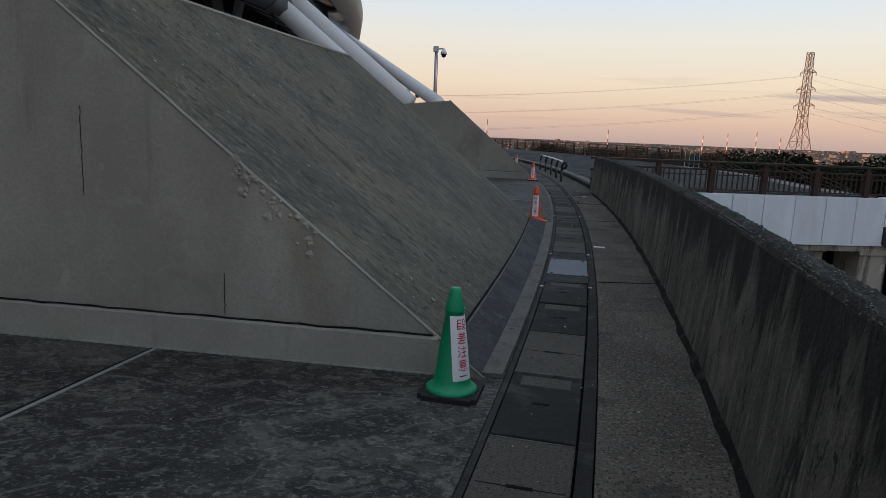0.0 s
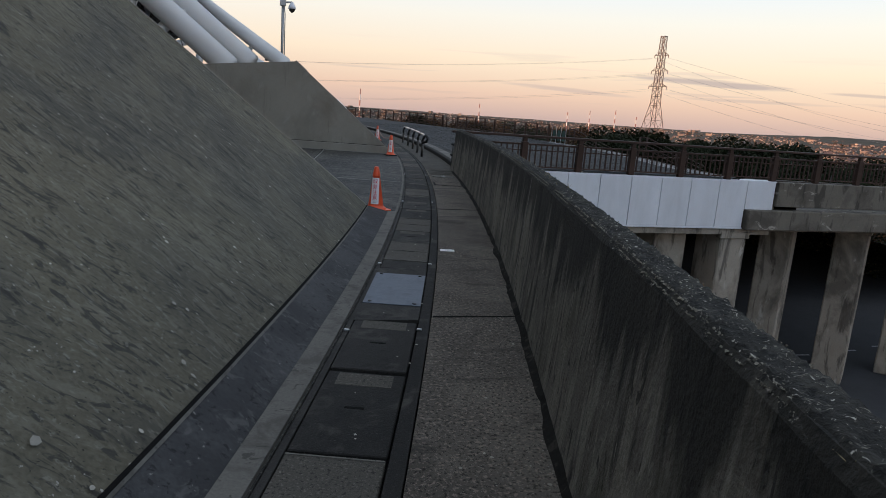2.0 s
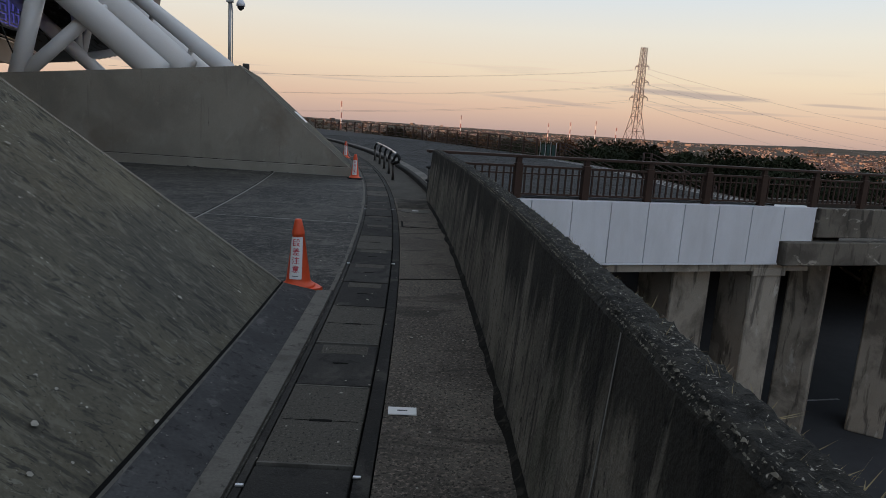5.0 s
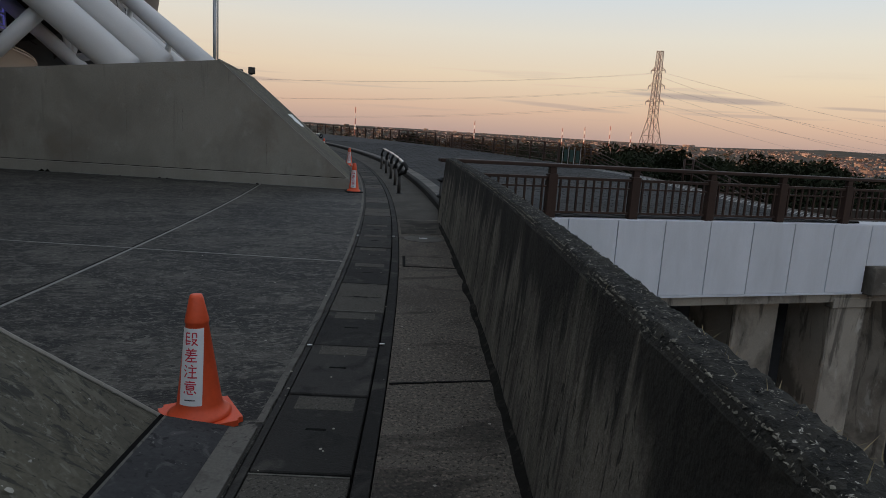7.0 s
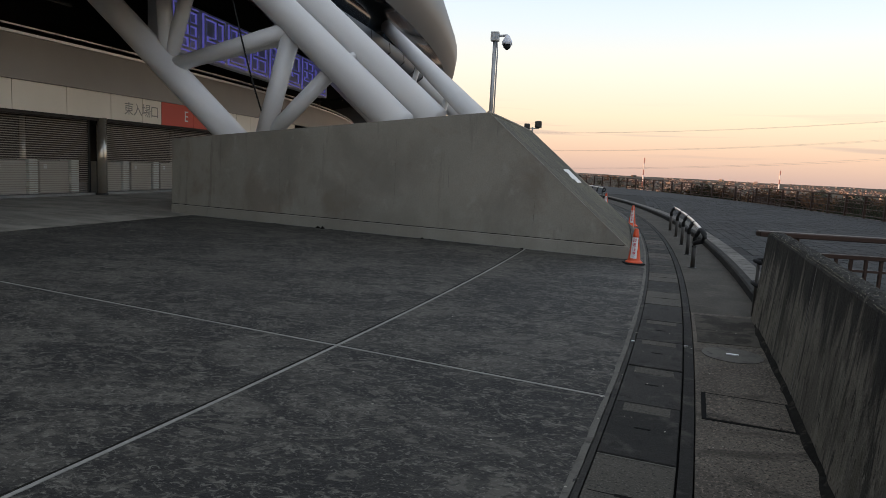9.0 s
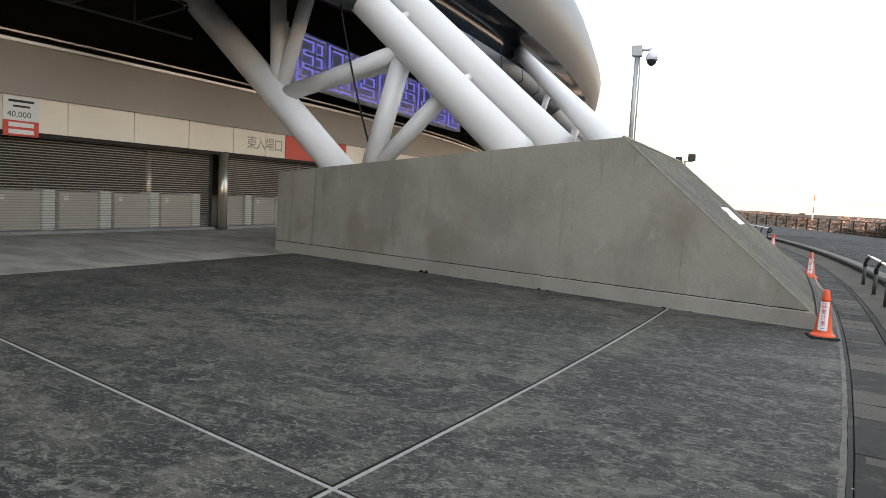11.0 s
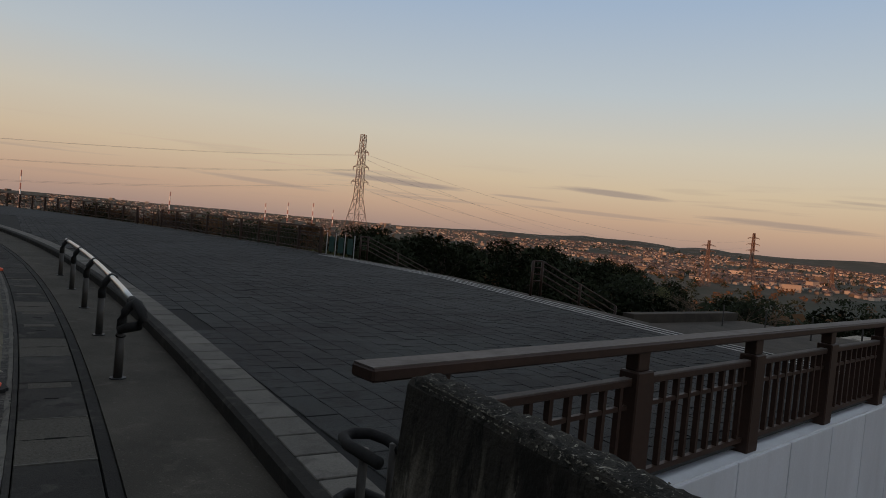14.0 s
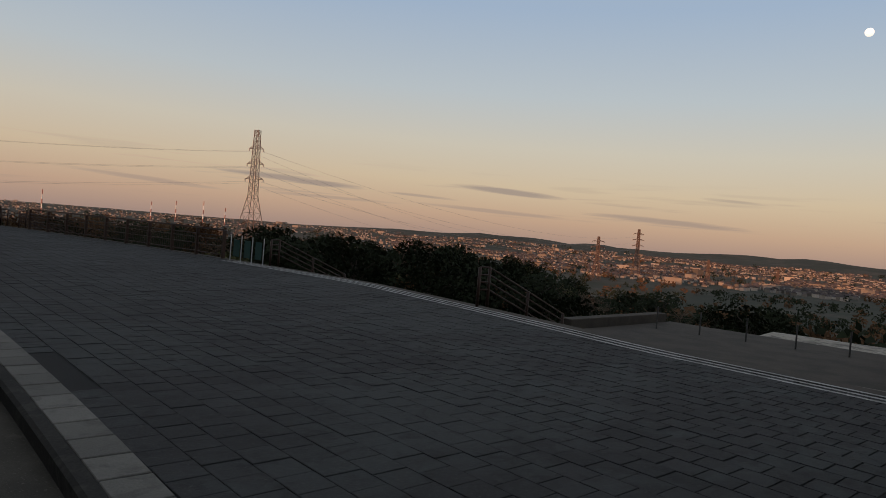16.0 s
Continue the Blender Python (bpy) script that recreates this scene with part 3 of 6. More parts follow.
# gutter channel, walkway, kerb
structure("gutter_channel", sweep([(-0.02, -1.2), (-0.02, -0.05), (0.62, -0.05), (0.62, -1.2)], -30, 120, 150), M["gutter"], "black drainage channel beside the walkway", "gutter")
for k, (o0, o1) in enumerate(((-0.016, 0.022), (0.526, 0.610))):
    structure("gutter_frame_%d" % (k + 2), sweep([(o0, -0.05), (o0, -0.006), (o1, -0.006), (o1, -0.05)], -30, 120, 150), M["cover"], "dark concrete rebate frame of the drain", "gutter")
structure("walkway", sweep([(0.62, -1.2), (0.62, 0.0), (1.36, 0.004), (1.36, -1.2)], -30, 20.9, 60), M["walk"], "narrow exposed-aggregate concrete walkway beside the parapet", "pavement")
structure("walkway_far", sweep([(0.62, -1.2), (0.62, 0.0), (1.52, 0.0), (1.52, -1.2)], 20.9, 120, 100), M["walk_smooth"], "concrete walkway between drain and kerb", "pavement")
for i, y in enumerate((-2.0, 7.3, 13.2)):
    structure("walkway_joint_%d" % (i + 1), sweep([(0.63, 0.0), (0.63, 0.006), (1.36, 0.007), (1.36, 0.0)], y, y + 0.022, 1), M["gutter"], "thin dark joint across the walkway", "joint")
structure("pavement_edge_strip", sweep([(-0.17, -0.01), (-0.17, 0.035), (-0.03, 0.03), (-0.03, -0.03)], 4.08, 12.6, 30), M["strip"], "worn pale stone edging along the drain", "kerb")

structure("floor_edge", sweep([(-0.065, 0.0), (-0.062, 0.005), (-0.022, 0.004), (-0.02, -0.04)], 12.7, 48, 160, jitter=0.006), M["strip"], "worn pale edge of the floor slab at the drain", "edge")
# parapet wall: battered face, rough crest
WALL_END = 20.72
wall = structure("wall_parapet", sweep([(1.33, -3.0), (1.345, 0.0), (1.43, 1.10), (1.448, 1.13), (1.582, 1.13), (1.602, 1.10), (1.62, -3.0)], -30, WALL_END, 220, jitter=0.004), M["wall"], "concrete parapet wall with black vertical weather streaks", "wall")
bm = bmesh.new()
rows = []
n_l, n_c = 1100, 7
for i in range(n_l + 1):
    y = -4 + (WALL_END - 0.02 + 4) * i / n_l
    row = []
    for j in range(n_c + 1):
        o = 1.432 + 0.168 * j / n_c
        edge = 1.0 if 0 < j < n_c else 0.0
        h = 1.105 + edge * (0.034 + 0.012 * noise.noise((o * 40, y * 28, 2)) + 0.014 * max(0, noise.noise((o * 12, y * 9, 9))) + 0.01 * noise.noise((o * 90, y * 70, 4)))
        row.append(bm.verts.new(ring(o + 0.006 * noise.noise((y * 9, j, 4)), y, h)))
    rows.append(row)
for a, b in zip(rows, rows[1:]):
    for j in range(n_c):
        bm.faces.new((a[j], a[j + 1], b[j + 1], b[j]))
part("coping", bm, M["wall_top"], wall, "dark lichen-crusted rough crest", smooth=True)
# vertical casting joints in the wall face
for y in (-1.6, 8.0, 17.55):
    bm = bmesh.new()
    for k in range(4):
        z0, z1 = 0.02 + k * 0.27, 0.02 + (k + 1) * 0.27
        for yy in (y,):
            p = [ring(1.345 + 0.0773 * z0 - 0.003, yy, z0), ring(1.345 + 0.0773 * z0 - 0.003, yy + 0.012, z0), ring(1.345 + 0.0773 * z1 - 0.003, yy + 0.012, z1), ring(1.345 + 0.0773 * z1 - 0.003, yy, z1)]
            bm.faces.new([bm.verts.new(q) for q in p])
    part("wall_joint", bm, M["joint"], wall, "pale filled casting joint")

structure("kerb", sweep([(1.49, -1.0), (1.50, 0.115), (1.53, 0.138), (1.62, 0.143), (1.62, -1.0)], WALL_END + 0.15, 120, 140), M["kerb"], "dark concrete kerb along the paved road", "kerb")


def edge_off(y):
    """How far out the paved road reaches."""
    if y < 26:
        return 10.9
    if y < 36:
        return 10.9 + 1.6 * (y - 26) / 10
    return 12.5


ROAD_Z = 0.135
bm = bmesh.new()
rows = []
for i in range(120):
    y = WALL_END + 0.12 + (118 - WALL_END) * i / 119
    a, b = ring(1.63, y), ring(edge_off(y), y)
    rows.append([bm.verts.new((p.x, p.y, z)) for z in (ROAD_Z - 0.012, -0.9) for p in ((a, b) if z > 0 else (b, a))])
for a, b in zip(rows, rows[1:]):
    for j in range(4):
        bm.faces.new((a[j], a[(j + 1) % 4], b[(j + 1) % 4], b[j]))
bm.faces.new(rows[0])
bm.faces.new(rows[-1][::-1])
CLIP = (Vector((4.967, 21.02, 0)), Vector((-0.0786, 0.9969, 0)))  # the bridge edge


def clipped(bm):
    bmesh.ops.bisect_plane(bm, geom=bm.verts[:] + bm.edges[:] + bm.faces[:], plane_co=CLIP[0], plane_no=CLIP[1], clear_inner=True)
    return bm


road = structure("road", clipped(bm), M["paver_bed"], "broad dark block-paved road on the bridge deck", "road")

# ---------------------------------------------------------------- concrete piers


def pier(y0, y1, near_slope, far_slope, apex_run, detail, top=2.9, back=9.0, foot=(-0.17, -0.17), grooves=(0.073, 0.073)):
    """A buttress with a sloping outer face; y0 and y1 name its two ends along the ring."""
    p = thing("concrete_pier", "weathered grey concrete buttress with a sloping outer face", "pier", group="dome piers")
    secs = []
    n = 10
    for i in range(n + 1):
        y = y0 + (y1 - y0) * i / n
        f = ring(foot[0] + (foot[1] - foot[0]) * i / n, y)
        # the ends follow the cast face, turned between the two
        d = Vector((-1, near_slope * (1 - i / n) + far_slope * i / n, 0)).normalized()
        a, b, c = f, f + d * apex_run, f + d * (apex_run + back)
        secs.append([Vector((a.x, a.y, -0.02)), Vector((b.x, b.y, top)), Vector((c.x, c.y, top - 0.88)), Vector((c.x, c.y, -0.02))])
    bm = bmesh.new()
    rows = [[bm.verts.new(q) for q in s] for s in secs]
    for a, b in zip(rows, rows[1:]):
        for j in (1, 2):
            bm.faces.new((a[j], a[j + 1], b[j + 1], b[j]))
    bm.faces.new(rows[0])
    bm.faces.new(rows[-1][::-1])
    part("body", bm, M["pier"], p)
    # sloping face, split by the groove above its foot
    bm = bmesh.new()
    nu, nv = (90, 60) if detail else (20, 10)
    grid = []
    for i in range(nu + 1):
        s = i / nu * n
        k = min(int(s), n - 1)
        a = secs[k][0].lerp(secs[k + 1][0], s - k)
        b = secs[k][1].lerp(secs[k + 1][1], s - k)
        row = []
        for j in range(nv + 1):
            t = j / nv
            q = a.lerp(b, t)
            lift = 0.012 * noise.noise((q.x * 2, q.y * 2, q.z * 2)) + 0.006 * noise.noise((q.x * 9, q.y * 9, q.z * 9)) if 0 < j < nv and 0 < i < nu else 0.0
            row.append(bm.verts.new(q + Vector((0.64, 0, 0.77)) * lift))
        grid.append(row)
    for a, b in zip(grid, grid[1:]):
        for j in range(nv):
            bm.faces.new((a[j], a[j + 1], b[j + 1], b[j]))
    part("slope_face", bm, M["slope"], p, "mossy dark sloping concrete face", smooth=True)
    # darker grey toe below the groove, running out to the edging stone, and the open groove above it
    at = lambda k, e, up: secs[k][0].lerp(secs[k][1], grooves[0] + (grooves[1] - grooves[0]) * k / n + e) + Vector((0.64, 0, 0.77)) * up
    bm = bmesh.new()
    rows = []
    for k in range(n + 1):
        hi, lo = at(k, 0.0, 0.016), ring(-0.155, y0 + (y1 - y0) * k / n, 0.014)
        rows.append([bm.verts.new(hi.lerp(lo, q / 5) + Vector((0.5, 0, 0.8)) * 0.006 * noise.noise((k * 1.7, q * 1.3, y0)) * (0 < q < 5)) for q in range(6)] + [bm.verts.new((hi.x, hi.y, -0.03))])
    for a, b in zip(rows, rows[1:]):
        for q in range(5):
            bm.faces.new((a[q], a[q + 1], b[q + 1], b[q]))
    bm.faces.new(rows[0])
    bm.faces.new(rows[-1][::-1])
    part("toe_face", bm, M["toe"], p, "dark grey toe below the groove")
    bm = bmesh.new()
    for lo, hi, up, mi in ((0.0, 0.0045, 0.017, 0), (-0.0035, 0.0, 0.021, 1)):
        for k in range(n):
            f = bm.faces.new([bm.verts.new(v) for v in (at(k, lo, up), at(k + 1, lo, up), at(k + 1, hi, up), at(k, hi, up))])
            f.material_index = mi
    part("groove", bm, [M["gutter"], M["strip"]], p, "dark open joint above the foot")
    # base course on the near and far ends
    for sec, side in ((secs[0], -1), (secs[-1], 1)):
        a, b, c, d = sec
        run = (c - a).normalized()
        nrm = Vector((run.y, -run.x, 0)) * (1 if side < 0 else -1)
        nrm = nrm if (nrm.y < 0) == (side < 0) else -nrm
        bm = bmesh.new()
        zt = 0.27
        x_in = a.lerp(b, zt / (top + 0.02))
        flat = lambda v, z, o: Vector((v.x, v.y, z)) + nrm * o
        loop_o = [flat(a, -0.02, 0.035), flat(x_in, zt - 0.02, 0.035), flat(x_in, zt, 0.012), flat(c, zt, 0.012), flat(c, zt - 0.02, 0.035), flat(c, -0.02, 0.035)]
        f0 = [bm.verts.new(v) for v in (loop_o[0], loop_o[1], loop_o[4], loop_o[5])]
        bm.faces.new(f0)
        f1 = [bm.verts.new(v) for v in (loop_o[2], loop_o[3])]
        bm.faces.new((f0[1], f1[0], f1[1], f0[2]))
        f2 = [bm.verts.new(v) for v in (flat(x_in, zt, -0.02), flat(c, zt, -0.02))]
        bm.faces.new((f1[0], f2[0], f2[1], f1[1]))
        part("base_course", bm, M["base"], p, "grey concrete base course with a dark ledge line")
        # ragged black line on the ledge and a pale sealant line at the floor
        L = (c - a).length
        pts = [a.lerp(c, f) for f in [0.03 + 0.97 * k / 90 for k in range(91)]]
        bead = [Vector((q.x, q.y, zt + 0.004 + 0.012 * noise.noise((k * 0.9, y0, 1)))) + nrm * (0.016 + 0.008 * noise.noise((k * 0.7, y0, 2))) for k, q in enumerate(pts)]
        part("mortar_bead", tube(bead, [0.007 + 0.008 * abs(noise.noise((k * 1.3, y0, 6))) for k in range(91)], 5), M["dirt"], p, "thin black line along the ledge")
        part("sealant", tube([Vector((q.x, q.y, 0.004)) + nrm * 0.042 for q in pts], 0.009, 5), M["joint"], p, "pale sealant line at the floor")
    for sec in (secs[0], secs[-1]):
        pts = [sec[0].lerp(sec[1], k / 30) + Vector((0.64, 0, 0.77)) * (0.004 + 0.006 * noise.noise((k * 1.7, y0, 0))) for k in range(31)]
        part("arris", tube(pts, [0.012 + 0.008 * noise.noise((k, y0, 3)) for k in range(31)], 6), M["base"], p, "pale worn concrete arris")
    # coping edge along the ridge
    bm = tube([s[1] + Vector((0, 0, 0.005)) for s in secs], 0.03, 6)
    part("ridge", bm, M["base"], p, "worn concrete ridge")
    return p, secs


PIERS = [pier(4.08, 12.64, 0.187, -0.27, 3.72, True, foot=(-0.14, -0.36), grooves=(0.073, 0.04)), pier(25.97, 34.4, 0.217, -0.15, 3.56, True, top=2.95, back=9.3, foot=(-0.10, -0.10)), pier(48.6, 57.0, 0.05, -0.2, 3.3, False), pier(70.8, 79.0, -0.1, -0.3, 3.3, False)]

# broken arris, cracks and form marks on the first pier
near = PIERS[0][1][0]
run = (near[2] - near[0]).normalized()
run.z = 0
face_n = Vector((run.y, -run.x, 0))
face_n = face_n if face_n.y < 0 else -face_n
rs = random.Random(8)
bm = bmesh.new()
for _ in range(46):
    f = rs.uniform(0.33, 0.50)
    q = near[0].lerp(near[1], f)
    drop = rs.random() ** 2 * 0.22
    q = q - Vector((0, 0, drop)) + face_n * 0.006
    r = rs.uniform(0.012, 0.045)
    loop = [bm.verts.new(q + run * r * math.cos(t) * rs.uniform(0.5, 1.2) + Vector((0, 0, r * math.sin(t) * rs.uniform(0.5, 1.2)))) for t in (0, 1.05, 2.1, 3.14, 4.2, 5.2)]
    top = bm.verts.new(q + face_n * rs.uniform(0.004, 0.02))
    for t in range(6):
        bm.faces.new((loop[t], loop[(t + 1) % 6], top))
tagged(part("spall", bm, M["base"], PIERS[0][0], "broken pale concrete along the arris"), kind="stuff")
for x_run, z0, z1 in ((4.15, 0.45, 2.4), (3.05, 1.1, 1.75), (1.95, 0.3, 0.6)):
    q = near[0] + run * x_run + face_n * 0.004
    bm = bmesh.new()
    k0 = 14
    pts = [Vector((q.x, q.y, z0 + (z1 - z0) * k / k0)) + run * 0.012 * noise.noise((k * 0.8, x_run, 0)) for k in range(k0 + 1)]
    tube(pts, [0.0025 + 0.004 * abs(noise.noise((k, x_run, 5))) for k in range(k0 + 1)], 4, bm)
    part("crack", bm, M["gutter"], PIERS[0][0], "dark vertical crack")

# faint form lines on the second pier
far_end = PIERS[1][1][0]
run = (far_end[2] - far_end[0]).normalized()
run.z = 0
face_n = Vector((run.y, -run.x, 0))
face_n = face_n if face_n.y < 0 else -face_n
for x_run, z0, z1 in ((2.4, 0.5, 1.2), (4.5, 1.2, 1.75), (5.9, 0.9, 2.3), (9.3, 0.8, 1.7)):
    q = far_end[0] + run * x_run + face_n * 0.002
    pts = [Vector((q.x, q.y, z0 + (z1 - z0) * k / 12)) + run * 0.01 * noise.noise((k * 0.8, x_run, 0)) for k in range(13)]
    part("form_line", tube(pts, [0.0008 + 0.004 * abs(noise.noise((k * 0.9, x_run, 5))) for k in range(13)], 4), M["stair"], PIERS[1][0], "thin dark form line")

# dark lumps of dirt and moss along its foot
foot_line = far_end[0], far_end[3]
rs = random.Random(21)
bm = bmesh.new()
for f0, size in ((0.61, 0.085), (0.617, 0.05), (0.39, 0.05), (0.375, 0.035), (0.72, 0.03), (0.82, 0.035), (0.30, 0.03), (0.20, 0.03), (0.86, 0.03)) + tuple((rs.uniform(0.05, 0.97), rs.uniform(0.01, 0.022)) for _ in range(40)):
    c = foot_line[0].lerp(foot_line[1], f0) + face_n * 0.05
    for _ in range(4):
        q = Vector((c.x, c.y, 0.0)) + run * rs.uniform(-1, 1) * size + face_n * rs.uniform(-0.2, 0.4) * size
        r = size * rs.uniform(0.4, 0.8)
        loop = [bm.verts.new(q + Vector((r * math.cos(t), r * math.sin(t), 0)) * rs.uniform(0.7, 1.2)) for t in (0, 1.05, 2.1, 3.14, 4.2, 5.2)]
        tip = bm.verts.new(q + Vector((0, 0, r * rs.uniform(0.5, 1.1))))
        for t in range(6):
            bm.faces.new((loop[t], loop[(t + 1) % 6], tip))
tagged(part("foot_debris", bm, M["dirt"]), "dark lumps of moss and dirt along a pier foot", "debris", kind="stuff")

# ---------------------------------------------------------------- white steel trusses on the piers


def truss(base):
    """One splayed truss of white tubes; base turns it about the dome's centre."""
    t = thing("roof_truss", "white painted tubular steel roof truss on a concrete pier", "truss", group="dome trusses")

    def run(name, pts, r, sides=16):
        return part(name, tube([base @ Vector(p) for p in pts], r, sides), M["white_tube"], t, smooth=True)

    A0, A1 = Vector((-6.80, 29.2, 2.1)), Vector((-8.95, 29.2, 4.07))
    dA = (A1 - A0).normalized()
    run("chord", [A0, A1, A0 + dA * 16], 0.38)
    B0, B1 = Vector((-1.74, 27.98, 2.62)), Vector((-4.85, 28.86, 5.17))
    dB = (B1 - B0).normalized()
    run("chord", [B0, B0 + dB * 24], 0.42)
    off = Vector((0.7, 0.78, 0.2))
    run("chord", [B0 + off, B0 + off + dB * 24], 0.40)
    C0 = Vector((0.16, 28.0, 2.9))
    dC = Vector((-5.38, 11.3, 4.03)).normalized()
    run("chord", [C0, C0 + dC * 26], 0.27)
    # web members
    J = A1
    run("strut", [J, B1], 0.21)
    run("strut", [J + Vector((0, 0, 0.05)), B1 + off * 1.1], 0.20)
    run("strut", [J, J + Vector((-0.55, 0.5, 3.6))], 0.22)
    run("strut", [J, J + Vector((0.75, 0.55, 3.8))], 0.20)
    V = Vector((-5.75, 28.75, 2.25))
    run("strut", [V, B1 + Vector((-0.25, 0.1, -0.1))], 0.25)
    run("strut", [V + Vector((0.1, 0.05, 0)), B1 + Vector((1.35, -0.1, -0.75))], 0.20)
    for s in (3.0, 7.5):
        run("strut", [C0 + dC * s, C0 + dC * s + Vector((-0.5, 0.3, -1.5))], 0.09)
    run("strut", [B0 + dB * 2.6, B0 + off + dB * 2.9], 0.10)
    run("strut", [B0 + dB * 5.2, B0 + off + dB * 5.6], 0.12)
    # slack cable
    pts = [J + Vector((1.8, -0.3, 3.2)).lerp(Vector((3.4, -0.6, -1.75)), k / 10) + Vector((0, 0, -0.35 * math.sin(math.pi * k / 10))) for k in range(11)]
    part("cable", tube([base @ p for p in pts], 0.022, 6), M["rubber"], t, "thin black slack cable")
    return t


def about_centre(deg):
    return Matrix.Translation((CX, CY, 0)) @ Matrix.Rotation(radians(deg), 4, "Z") @ Matrix.Translation((-CX, -CY, 0))


for turn in (0.0, -9.9, 9.75):
    truss(about_centre(turn))

# ---------------------------------------------------------------- the dome and its entrance front
dome = thing("dome_building", "huge domed stadium with a beige metal rim and dark soffit", "stadium")
part("rim", revolve([(121.9, 8.0), (122.5, 8.7), (122.65, 9.7), (122.0, 11.4), (120.2, 13.8), (116.5, 16.9), (110, 21)], n=240), M["shell"], dome, "smooth beige-grey metal rim", smooth=True)
part("glazing_band", revolve([(121.9, 8.0), (121.0, 8.3), (120.6, 7.4), (121.2, 7.0)], n=240), M["glazing"], dome, "dark glazed band under the rim", smooth=True)
part("roof", revolve([(110, 21), (90, 31), (60, 41), (25, 46), (0.5, 47)], n=120), M["shell"], dome, smooth=True)
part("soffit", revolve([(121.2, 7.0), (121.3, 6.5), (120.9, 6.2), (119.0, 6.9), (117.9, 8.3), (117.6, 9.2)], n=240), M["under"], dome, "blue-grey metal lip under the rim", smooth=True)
# the cavity's shade is in its colour
part("cavity", revolve([(117.6, 9.2), (116.9, 12.5), (110.6, 13.6)], n=160, a0=-70, a1=70), M["black"], dome, "roof cavity surface coloured dark for its shade", smooth=True)
bm = bmesh.new()
for k in range(-14, 20):
    a = radians(k * 1.3)
    pts = [(CX + r * math.cos(a), CY + r * math.sin(a), z) for r, z in ((121.3, 6.9), (121.35, 6.5), (120.9, 6.15), (119.0, 6.85), (117.9, 8.3))]
    tube(pts, 0.025, 5, bm)
tagged(part("soffit_rib", bm, M["dark_metal"], dome, "dark ribs under the rim"), kind="stuff")
part("recess", revolve([(110.6, 13.6), (110.6, 4.7)], n=120, a0=-60, a1=60), M["black"], dome, "recess above the gates, coloured black for its shade")
# catwalk lattice seen under the rim
bm = bmesh.new()
for k in [q for q in range(-16, 24) if q < -5 or q > 7]:
    a, a2 = radians(k * 0.9), radians((k + 1) * 0.9)
    P = lambda r, z, q: Vector((CX + r * math.cos(q), CY + r * math.sin(q), z))
    tube([P(115.6, 6.6, a), P(115.6, 6.6, a2)], 0.05, 5, bm)
    tube([P(115.6, 5.7, a), P(115.6, 5.7, a2)], 0.05, 5, bm)
    tube([P(115.6, 5.7, a), P(115.6, 6.6, a2)], 0.04, 5, bm)
    tube([P(115.6, 5.7, a), P(115.6, 6.6, a)], 0.04, 5, bm)
    tube([P(115.6, 6.6, a), P(114.8, 7.6, a)], 0.05, 5, bm)
rc = random.Random(3)
for _ in range(150):
    a, r = radians(rc.uniform(1, 18)), rc.uniform(117.8, 120.6)
    z = (8.3 - (r - 117.9) * 1.27 if r < 119 else 6.9 - (r - 119) * 0.37) - rc.uniform(0.12, 0.7)
    p = P(r, z, a)
    d = rc.choice((Vector((-0.3, rc.uniform(0.5, 2.4), rc.uniform(-0.2, 0.3))), Vector((rc.uniform(-0.8, 0.8), rc.uniform(-0.3, 0.3), rc.uniform(0.2, 0.8)))))
    tube([p, p + d], rc.choice((0.02, 0.03, 0.045, 0.07)), 5, bm)
for _ in range(160):
    a = radians(rc.choice((-1, 1)) * rc.uniform(6.5, 15))
    r, z = rc.uniform(112.5, 117.5), rc.uniform(5.6, 10.5)
    d = rc.choice((Vector((0, rc.uniform(0.6, 2.2), rc.uniform(-0.3, 0.3))), Vector((rc.uniform(-1.5, 1.5), rc.uniform(-0.3, 0.3), rc.uniform(-1.2, 1.2)))))
    p = P(r, z, a)
    tube([p, p + d], rc.choice((0.02, 0.03, 0.05, 0.09)), 5, bm)
tagged(part("catwalk", bm, M["dark_post"], dome, "dark service catwalk under the rim"), kind="stuff")
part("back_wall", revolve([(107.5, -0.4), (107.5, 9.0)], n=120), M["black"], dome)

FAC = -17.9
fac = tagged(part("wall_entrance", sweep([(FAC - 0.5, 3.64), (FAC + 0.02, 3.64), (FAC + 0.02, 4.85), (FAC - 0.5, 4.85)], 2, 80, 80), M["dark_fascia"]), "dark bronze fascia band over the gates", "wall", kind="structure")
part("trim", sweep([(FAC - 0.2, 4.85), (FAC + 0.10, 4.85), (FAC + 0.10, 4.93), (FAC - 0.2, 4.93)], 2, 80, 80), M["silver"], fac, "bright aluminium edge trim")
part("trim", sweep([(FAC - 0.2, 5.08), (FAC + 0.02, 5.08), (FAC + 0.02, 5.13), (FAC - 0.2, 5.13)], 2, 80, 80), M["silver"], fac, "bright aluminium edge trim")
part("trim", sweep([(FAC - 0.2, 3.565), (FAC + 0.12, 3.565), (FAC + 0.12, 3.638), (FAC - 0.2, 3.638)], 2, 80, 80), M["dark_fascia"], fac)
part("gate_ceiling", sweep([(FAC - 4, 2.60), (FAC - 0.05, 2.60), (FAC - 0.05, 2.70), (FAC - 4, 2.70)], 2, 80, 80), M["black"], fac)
PANEL = [24.9, 26.6, 28.55, 30.5, 32.4, 34.0, 35.1, 37.2, 39.3, 40.8, 42.3, 44.3, 46.3, 48.3]
